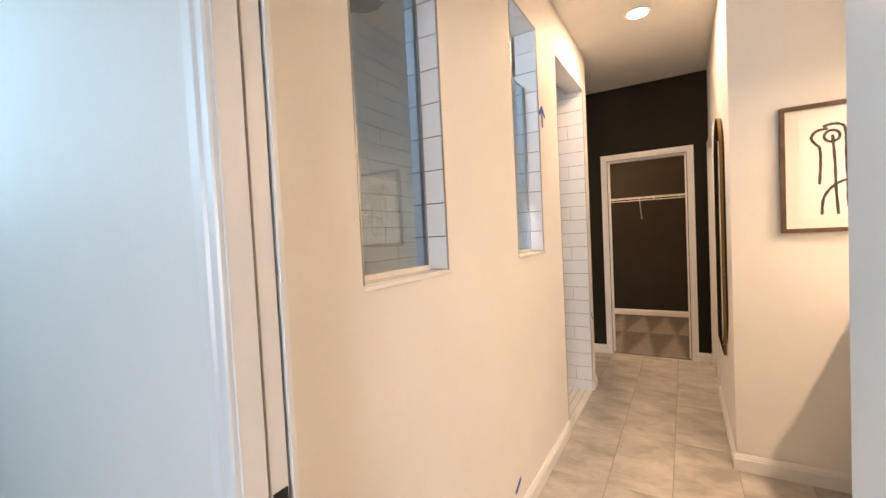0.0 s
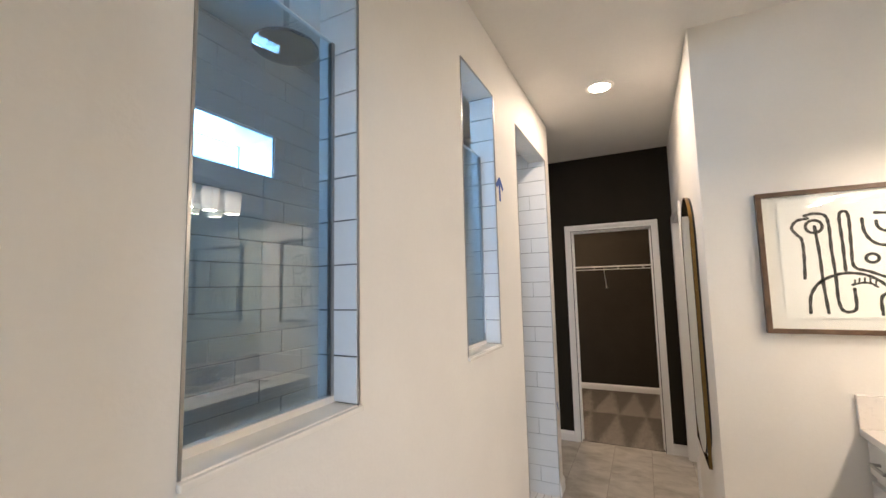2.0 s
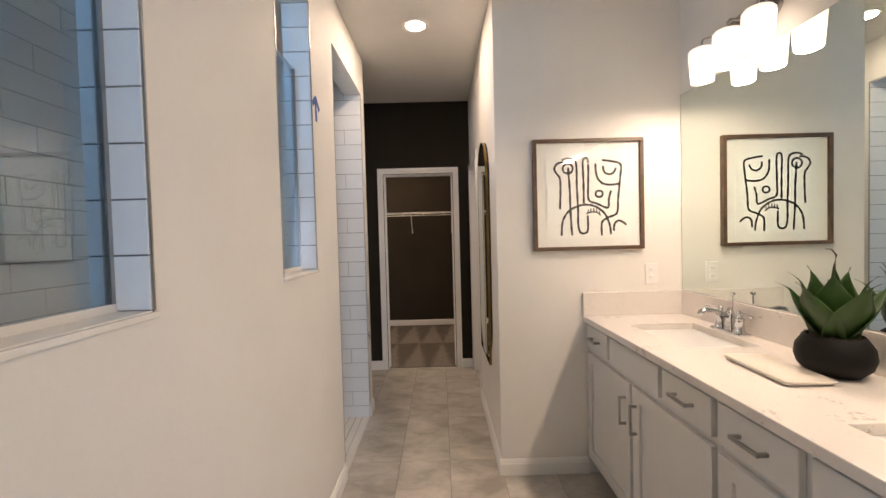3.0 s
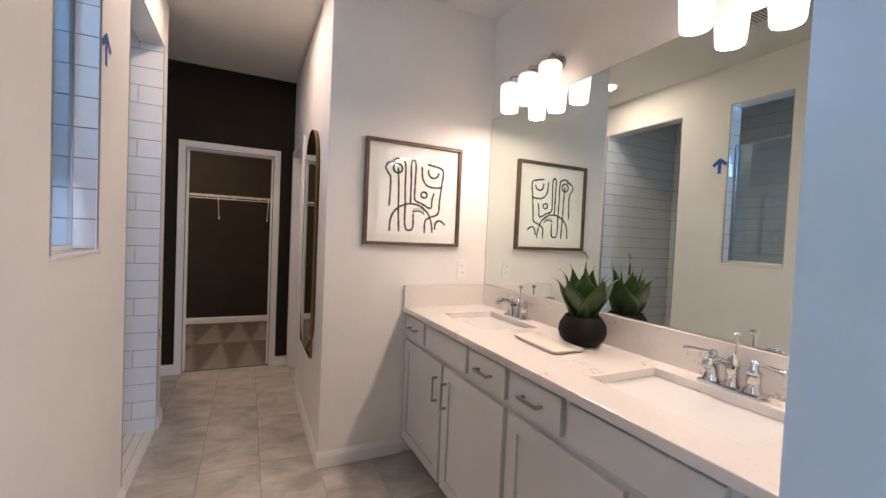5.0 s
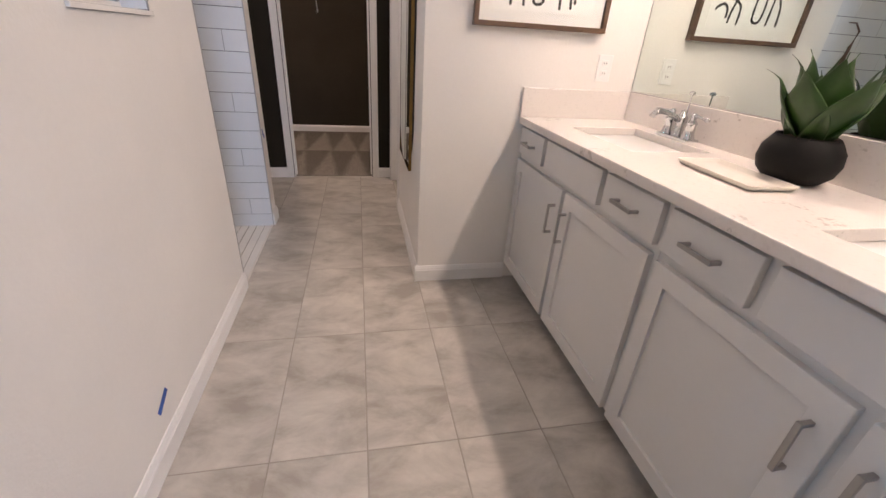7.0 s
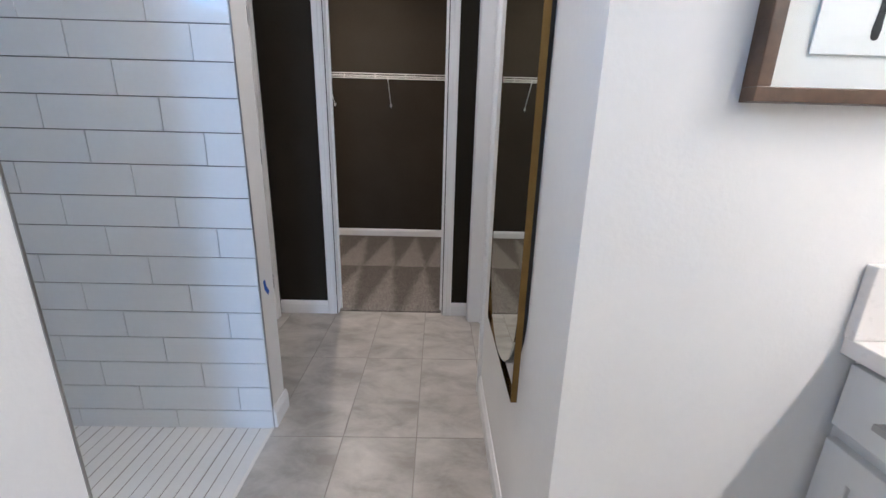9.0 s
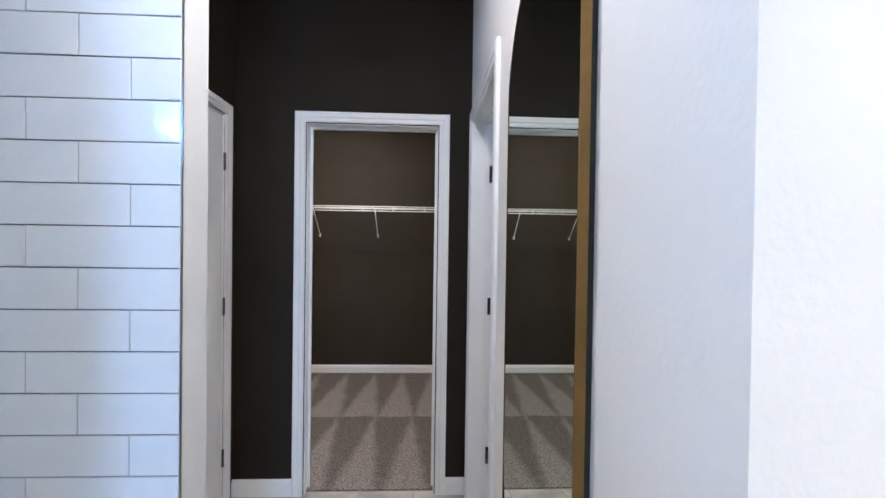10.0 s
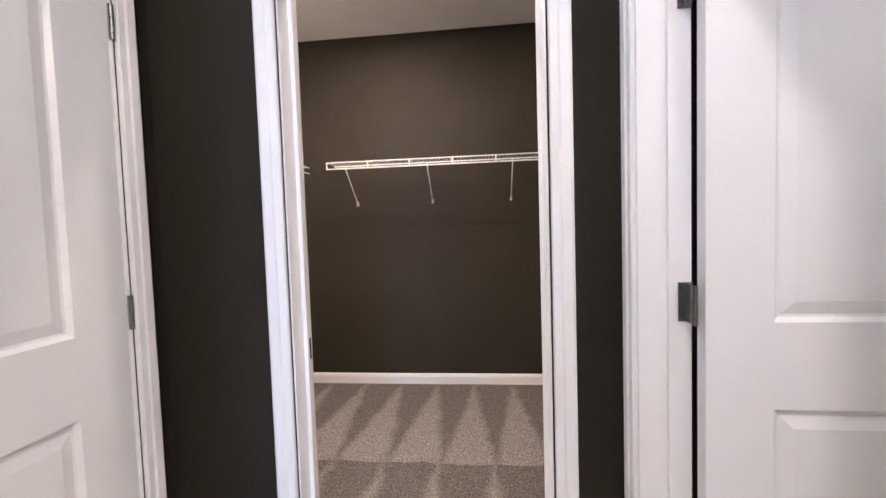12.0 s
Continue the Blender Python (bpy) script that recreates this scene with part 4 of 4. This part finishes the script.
# ---- plant and tray on the worktop ----
M_POT = mat("black_stoneware", (0.006, 0.0055, 0.005), 0.6, vary=0.3, bump=0.25, bump_scale=60, spec=0.2)
M_SOIL = mat("bark_soil", (0.045, 0.026, 0.016), 0.95, vary=0.5, fine=150, bump=1.0, bump_scale=90)
M_LEAF = mat("agave_leaf", (0.013, 0.046, 0.0032), 0.40, vary=0.35, scale=9, fine=50, bump=0.1)
M_THORN = mat("dry_tip", (0.05, 0.03, 0.018), 0.7)
M_CERAMIC = mat("cream_ceramic", (0.74, 0.69, 0.61), 0.3, vary=0.05)
random.seed(7)
plant = thing("potted_plant", 1.812, -1.030, 0.905, "green artificial agave in a round black pot", "plant")
pot = part("pot", lathe(((0.045, 0.0), (0.066, 0.006), (0.090, 0.030), (0.099, 0.060), (0.095, 0.092), (0.078, 0.120), (0.071, 0.128), (0.067, 0.126), (0.070, 0.112), (0.010, 0.108)), 40), M_POT, plant, "matt black round pot", smooth=True)
bm = bmesh.new()
bmesh.ops.create_icosphere(bm, subdivisions=3, radius=1.0)
for v in bm.verts:
    k = 1 + random.uniform(-0.06, 0.06)
    v.co = Vector((v.co.x * 0.066 * k, v.co.y * 0.066 * k, 0.116 + v.co.z * 0.014 * k + random.uniform(-0.003, 0.003)))
part("soil", bm, M_SOIL, pot, "brown fibrous soil")


def agave_leaf(angle, lean, length, width, tip):
    """A thick channelled leaf, broad in the middle, with a drawn-out tip."""
    bm = bmesh.new()
    n = 14
    rows = []
    for i in range(n + 1):
        s = i / n
        w = width * (0.62 + 0.38 * sin(pi * min(1, s / 0.8))) * (1 - min(1, s / 0.93) ** 2.6) ** 0.9
        w = max(w, 0.0012)
        out = 0.014 + length * (lean * s + 0.16 * lean * sin(pi * s)) + tip * max(0, s - 0.8) ** 2 * 6 * length
        up = 0.108 + length * s * (1 - 0.30 * lean * s)
        cup = 0.30 * w
        th = 0.004 * (1 - s) + 0.0006
        row = []
        for u in (-1, -0.55, 0, 0.55, 1):
            row.append((out + cup * (u * u) * -0.9 + cup * 0.3, u * w, up))
        rows.append((row, th))
    front_v = [[bm.verts.new(p) for p in r] for r, th in rows]
    back_v = [[bm.verts.new((p[0] + th, p[1] * 0.97, p[2] - th * 0.5)) for p in r] for r, th in rows]
    for g in (front_v, back_v):
        for a, b in zip(g, g[1:]):
            for k in range(4):
                bm.faces.new((a[k], a[k + 1], b[k + 1], b[k]))
    for k in (0, 4):
        for i in range(n):
            bm.faces.new((front_v[i][k], front_v[i + 1][k], back_v[i + 1][k], back_v[i][k]))
    bmesh.ops.transform(bm, matrix=Matrix.Rotation(angle, 4, "Z"), verts=bm.verts)
    leaf = part("leaf", bm, M_LEAF, plant, smooth=True)
    return leaf


# broad leaves: five lean outwards, four stand between them, two in the heart
for a, lean, ln, wd, tip in ((182, 0.40, 0.215, 0.072, 0.5), (268, 0.44, 0.225, 0.072, 0.6), (335, 0.52, 0.225, 0.066, 0.7), (52, 0.48, 0.210, 0.064, 0.5), (122, 0.50, 0.205, 0.062, 0.7)):
    agave_leaf(radians(a), lean, ln, wd, tip)
for a, lean, ln, wd, tip in ((224, 0.17, 0.235, 0.076, 0.1), (152, 0.30, 0.235, 0.056, 0.5), (300, 0.28, 0.230, 0.058, 0.4), (20, 0.24, 0.245, 0.060, 0.3), (88, 0.26, 0.250, 0.058, 0.3)):
    agave_leaf(radians(a), lean, ln, wd, tip)
agave_leaf(radians(40), 0.08, 0.245, 0.050, 0.0)
bm = tube(bmesh.new(), ((-0.004, 0.0, 0.30), (-0.002, -0.004, 0.345), (0.002, -0.006, 0.378), (-0.004, 0.004, 0.396), (-0.012, 0.016, 0.397)), (0.005, 0.003, 0.0025, 0.0018, 0.001), seg=8)
part("curled_tip", bm, M_THORN, plant, "dry brown curled tip", smooth=True)
bm = bmesh.new()
for i in range(14):
    a = random.uniform(0, 2 * pi)
    r = random.uniform(0.05, 0.066)
    p = Vector((r * cos(a), r * sin(a), 0.118))
    tube(bm, (p, p + Vector((cos(a) * 0.012, sin(a) * 0.012, 0.014)), p + Vector((cos(a) * 0.022 + random.uniform(-.01, .01), sin(a) * 0.022, 0.006))), 0.0008, seg=5)
part("root_fibres", bm, M_THORN, plant, kind="stuff")

tray = thing("ceramic_tray", 1.662, -0.985, 0.905, "cream rectangular ceramic tray on the worktop", "tray", rz=-3)
bm = bmesh.new()
rings = []
for hx, hy, z in ((0.062, 0.128, 0.0), (0.070, 0.138, 0.003), (0.076, 0.148, 0.013), (0.073, 0.145, 0.013), (0.066, 0.134, 0.006), (0.02, 0.05, 0.005)):
    ring = []
    for cx, cy, a0 in ((hx - 0.012, hy - 0.012, 0), (-hx + 0.012, hy - 0.012, 90), (-hx + 0.012, -hy + 0.012, 180), (hx - 0.012, -hy + 0.012, 270)):
        for k in range(4):
            a = radians(a0 + k * 30)
            lift = 0.004 * (abs(cy) / hy) ** 4 if 0.012 < z else 0
            ring.append(bm.verts.new((cx + 0.012 * cos(a), cy + 0.012 * sin(a), z + lift)))
    rings.append(ring)
for a, b in zip(rings, rings[1:]):
    for i in range(16):
        bm.faces.new((a[i], a[(i + 1) % 16], b[(i + 1) % 16], b[i]))
bm.faces.new(rings[0])
bm.faces.new(rings[-1])
part("dish", bm, M_CERAMIC, tray, smooth=True)

# ---- tall mirror in the passage ----


def pill(hy, hz, r, n=12):
    pts = []
    for cy, cz, a0 in ((hy - r, hz - r, 0), (-hy + r, hz - r, 90), (-hy + r, -hz + r, 180), (hy - r, -hz + r, 270)):
        for k in range(n + 1):
            a = radians(a0 + 90 * k / n)
            pts.append((cy + r * cos(a), cz + r * sin(a)))
    return pts


tm = thing("passage_mirror", 0.9, 0.546, 1.280, "tall arched wall mirror in a flat brass frame with square foot", "mirror")
HY, HZ = 0.260, 0.735


def arch(hy, top, foot, n=24):
    """A round-headed, square-footed outline, counted from one lower corner over the head to the other."""
    r = hy
    return [(-hy, foot)] + [(-r * cos(pi * k / n), top - r + r * sin(pi * k / n)) for k in range(n + 1)] + [(hy, foot)]


bm = bmesh.new()
rings = []
for d, x in ((0.0, -0.010), (0.0, -0.0260), (0.0006, -0.0266), (0.0022, -0.0266), (0.0028, -0.0260), (0.0028, -0.010)):
    rings.append([bm.verts.new((x, y, z)) for y, z in arch(HY - d, HZ - d, -HZ + d)])
n = len(rings[0])
for a, b in zip(rings, rings[1:] + rings[:1]):
    for i in range(n):
        bm.faces.new((a[i], a[(i + 1) % n], b[(i + 1) % n], b[i]))
part("frame", bm, M_BRASS, tm, "flat brass strip frame, arched above and square below")
n = len(pill(HY, HZ, HY))
for nm, mt, x0, x1, d in (("silvered_glass", M_MIRROR, -0.0205, -0.0252, 0.0065), ("backing", M_BLACK, 0.0, -0.0202, 0.0032)):
    bm = bmesh.new()
    a, b = ([bm.verts.new((x, y, z)) for y, z in pill(HY - d, HZ - d, HY - d)] for x in (x0, x1))
    for i in range(n):
        bm.faces.new((a[i], a[(i + 1) % n], b[(i + 1) % n], b[i]))
    bm.faces.new(a)
    bm.faces.new(b)
    part(nm, bm, mt, tm, "black round-ended backing board" if nm == "backing" else "round-ended mirror glass")

# ---- closet ----
M_WIRE = mat("white_coated_wire", (0.82, 0.81, 0.79), 0.35, vary=0.02)


def wire_shelf(x, y, z, length, rz, braces, label):
    """A ventilated wire shelf: long rods, cross wires, a front lip and slanted braces. It runs along local x, wall side at local y 0."""
    t = thing("wire_shelf", x, y, z, label, "shelf", "closet shelves", rz=rz)
    dep = 0.305
    for yy, zz, r in ((0.0, 0, 0.003), (-0.15, -0.004, 0.0042), (-dep, 0, 0.0042), (-dep, -0.045, 0.0042)):
        part("rod", cyl(bmesh.new(), (0, yy, zz), (length, yy, zz), r, seg=8), M_WIRE, t)
    bm = bmesh.new()
    k = int(length / 0.0254)
    for i in range(k + 1):
        xx = i * length / k
        cyl(bm, (xx, 0, 0.002), (xx, -dep, 0.002), 0.0014, seg=5)
        cyl(bm, (xx, -dep - 0.001, 0.0), (xx, -dep - 0.001, -0.045), 0.0014, seg=5) if i % 12 == 0 else None
    part("cross_wires", bm, M_WIRE, t, kind="stuff")
    for i in range(int(length / 0.305) + 1):
        xx = min(i * 0.305, length)
        part("lip_tie", bx(xx - 0.004, xx + 0.004, -dep - 0.005, -dep + 0.002, -0.049, 0.004), M_WIRE, t)
    for xx in braces:
        br = part("brace", cyl(bmesh.new(), (xx, -dep + 0.01, -0.024), (xx, -0.010, -0.285), 0.0042, seg=8), M_WIRE, t)
        part("wall_clip", bx(xx - 0.008, xx + 0.008, -0.022, 0.0, -0.302, -0.270, 0.002), M_WIRE, br, "white plastic wall clip")
    return t


wire_shelf(-0.585, 4.06, 1.752, 2.3, 0, (0.128, 0.732, 1.339, 1.95), "white wire shelf on slanted braces on the closet back wall")
wire_shelf(-1.1, 2.12, 1.752, 1.80, 90, (0.45, 1.05, 1.65), "white wire shelf on slanted braces on the closet side wall")

# ---- blue tape marks ----
M_TAPE = mat("blue_masking_tape", (0.012, 0.075, 0.33), 0.6, vary=0.15, fine=120, bump=0.15)


def tape_piece(parent, a, b, x=0.0, w=0.011):
    """A strip of tape on the shower wall between two points (y, z)."""
    a, b = Vector((0, *a)), Vector((0, *b))
    d = (b - a).normalized()
    nrm = Vector((0, -d.z, d.y)) * w
    bm = bmesh.new()
    lo = [bm.verts.new(v + Vector((x + 0.0004, 0, 0))) for v in (a + nrm, b + nrm, b - nrm, a - nrm)]
    hi = [bm.verts.new(v + Vector((x + 0.0012, 0, 0))) for v in (a + nrm, b + nrm, b - nrm, a - nrm)]
    bm.faces.new(hi)
    for i in range(4):
        bm.faces.new((lo[i], lo[(i + 1) % 4], hi[(i + 1) % 4], hi[i]))
    return part("strip", bm, M_TAPE, parent)


ar = thing("tape_arrow", 0.0, -0.330, 2.0, "arrow of blue masking tape stuck on the cream wall", "tape")
tape_piece(ar, (0.004, -0.060), (0.0, 0.045), w=0.013)
tape_piece(ar, (0.004, 0.054), (-0.050, 0.008), 0.0010, 0.0125)
tape_piece(ar, (-0.004, 0.054), (0.050, 0.004), 0.0018, 0.0125)
mk = thing("tape_mark", 0.0, -0.930, 0.185, "short slanted strip of blue masking tape on the wall", "tape")
tape_piece(mk, (-0.035, -0.018), (0.035, 0.018))
mk2 = thing("tape_mark", 0.0, 0.882, 0.615, "small crooked piece of blue masking tape on the wall edge", "tape")
tape_piece(mk2, (-0.014, 0.034), (-0.008, -0.004), w=0.0095)
tape_piece(mk2, (-0.009, 0.002), (0.014, -0.030), 0.001, w=0.0095)

# ---- tiles ----
PIECES = {}


def tile_mesh(w, h, d, m, lip=0.0008):
    """A tile face down at the origin, from (0, 0) to (w, h), with eased edges."""
    k = (round(w, 3), round(h, 3), d, m.name)
    if k not in PIECES:
        v = [(0, 0, 0), (w, 0, 0), (w, h, 0), (0, h, 0), (0, 0, d - lip), (w, 0, d - lip), (w, h, d - lip), (0, h, d - lip), (lip, lip, d), (w - lip, lip, d), (w - lip, h - lip, d), (lip, h - lip, d)]
        f = [(i, (i + 1) % 4, (i + 1) % 4 + 4, i + 4) for i in range(4)] + [(i + 4, (i + 1) % 4 + 4, (i + 1) % 4 + 8, i + 8) for i in range(4)] + [(8, 9, 10, 11)]
        me = bpy.data.meshes.new("tile")
        me.from_pydata(v, [], f)
        me.materials.append(m)
        me.update()
        PIECES[k] = me
    return PIECES[k]


def field(parent, origin, u, v, ulen, v0, v1, course, length, start, step, m, joint=0.0035, depth=0.006, hole=None, name="tile", tilt=1.0):
    """Courses of tiles on a plane. u, v: the ways along and up; the tiles face u x v. start: where the first course's joint lies; each next is moved on by step."""
    o, u, v = Vector(origin), Vector(u), Vector(v)
    nrm = u.cross(v)
    rot = Matrix((u, v, nrm)).transposed().to_4x4()
    random.seed(3)
    j = int(np.floor(v0 / course + 1e-6))
    while j * course < v1 - 0.004:
        a, b = max(v0, j * course), min(v1, (j + 1) * course)
        s = (start + j * step) % length - length
        while s < ulen - 0.004:
            c, d = max(0, s), min(ulen, s + length)
            spans = [(c, d, a, b)] if d - c > 0.012 and b - a > 0.012 else []
            if hole and spans and c < hole[1] - 1e-4 and d > hole[0] + 1e-4 and a < hole[3] - 1e-4 and b > hole[2] + 1e-4:
                spans = [(c, hole[0], a, b)] if hole[0] - c > 0.012 else []
                if d - hole[1] > 0.012:
                    spans.append((hole[1], d, a, b))
            for c2, d2, a2, b2 in spans:
                ob = new(name, tile_mesh(round(d2 - c2 - joint, 3), round(b2 - a2 - joint, 3), depth, m))
                ob.parent = parent
                ob.matrix_world = Matrix.Translation(o + u * (c2 + joint / 2) + v * (a2 + joint / 2)) @ rot @ Matrix.Rotation(tilt * random.uniform(-0.0025, 0.0025), 4, "Y") @ Matrix.Rotation(tilt * random.uniform(-0.004, 0.004), 4, "X")
            s += length
        j += 1


COURSE, LENGTH = 0.1115, 0.400
# end wall, seen face on
field(wall_far, (BACK, 0.825, -0.026), (1, 0, 0), (0, 0, 1), -BACK, 0.0, CEIL + 0.026, COURSE, LENGTH, 0.273, -0.13333, M_TILE)
# back wall with the window
field(wall_back, (BACK, -2.17, -0.026), (0, 1, 0), (0, 0, 1), 2.988, 0.0, CEIL + 0.026, COURSE, LENGTH, 0.1, -0.13333, M_TILE, hole=(0.37, 1.365, 2.1188, 2.3412))
# reveals of the wall openings
for w in (W1, W2):
    field(wall_shower, (WX, w[1], w[2] + 0.016), (1, 0, 0), (0, 0, 1), -WX, 0.0, w[3] - w[2] - 0.016, COURSE, LENGTH, 0.0, 0.0, M_TILE)
    field(wall_shower, (0, w[0], w[2] + 0.016), (-1, 0, 0), (0, 0, 1), -WX, 0.0, w[3] - w[2] - 0.016, COURSE, LENGTH, 0.0, 0.0, M_TILE)
    field(wall_shower, (WX, w[0] + 0.006, w[3]), (0, 1, 0), (1, 0, 0), w[1] - w[0] - 0.012, 0.0, -WX, 0.125, 0.2, 0.0, 0.0, M_TILE)
field(wall_shower, (0, SO[0], 0), (-1, 0, 0), (0, 0, 1), -WX, 0.0, SO[3], COURSE, LENGTH, 0.0, 0.0, M_TILE)
field(wall_shower, (WX, SO[0] + 0.006, SO[3]), (0, 1, 0), (1, 0, 0), SO[1] - SO[0] - 0.012, 0.0, -WX, 0.125, 0.2, 0.0, 0.0, M_TILE)
# window reveal
field(wall_back, (BACK - 0.28, -0.805, 2.092), (1, 0, 0), (0, 0, 1), 0.28, 0.0, 0.223, 0.223, 0.5, 0.0, 0.0, M_TILE)
field(wall_back, (BACK - 0.28, -1.80, 2.092), (0, 1, 0), (-1, 0, 0), 0.995, -0.28, 0.0, 0.28, 1.0, 0.0, 0.0, M_TILE)
field(wall_back, (BACK - 0.28, -1.80, 2.315), (0, 1, 0), (1, 0, 0), 0.995, 0.0, 0.28, 0.28, 1.0, 0.0, 0.0, M_TILE)
# shower floor strips and bathroom floor
sfloor = structure("shower_floor", bx(BACK, -0.013, -2.197, 0.825, -0.0055, -0.0045), M_GROUT, "pale narrow-strip tile shower floor", "floor")
field(sfloor, (BACK + 0.002, -2.17, -0.0050), (1, 0, 0), (0, 1, 0), 1.055, 0.0, 2.99, 3.0, 0.0505, 0.0, 0.0, M_STRIP, joint=0.004, depth=0.005, name="strip_tile", tilt=0.1)
field(floor, (-0.003, -2.26, -0.0065), (1, 0, 0), (0, 1, 0), 1.953, -0.035, 4.24, 0.607, 0.3035, 0.0, 0.0, M_FLOOR, joint=0.004, depth=0.0065, name="floor_tile", tilt=0.15)
field(floor, (-0.610, -2.26, -0.0065), (1, 0, 0), (0, 1, 0), 0.607, 3.213, 4.24, 0.607, 0.3035, 0.0, 0.0, M_FLOOR, joint=0.004, depth=0.0065, name="floor_tile", tilt=0.15)
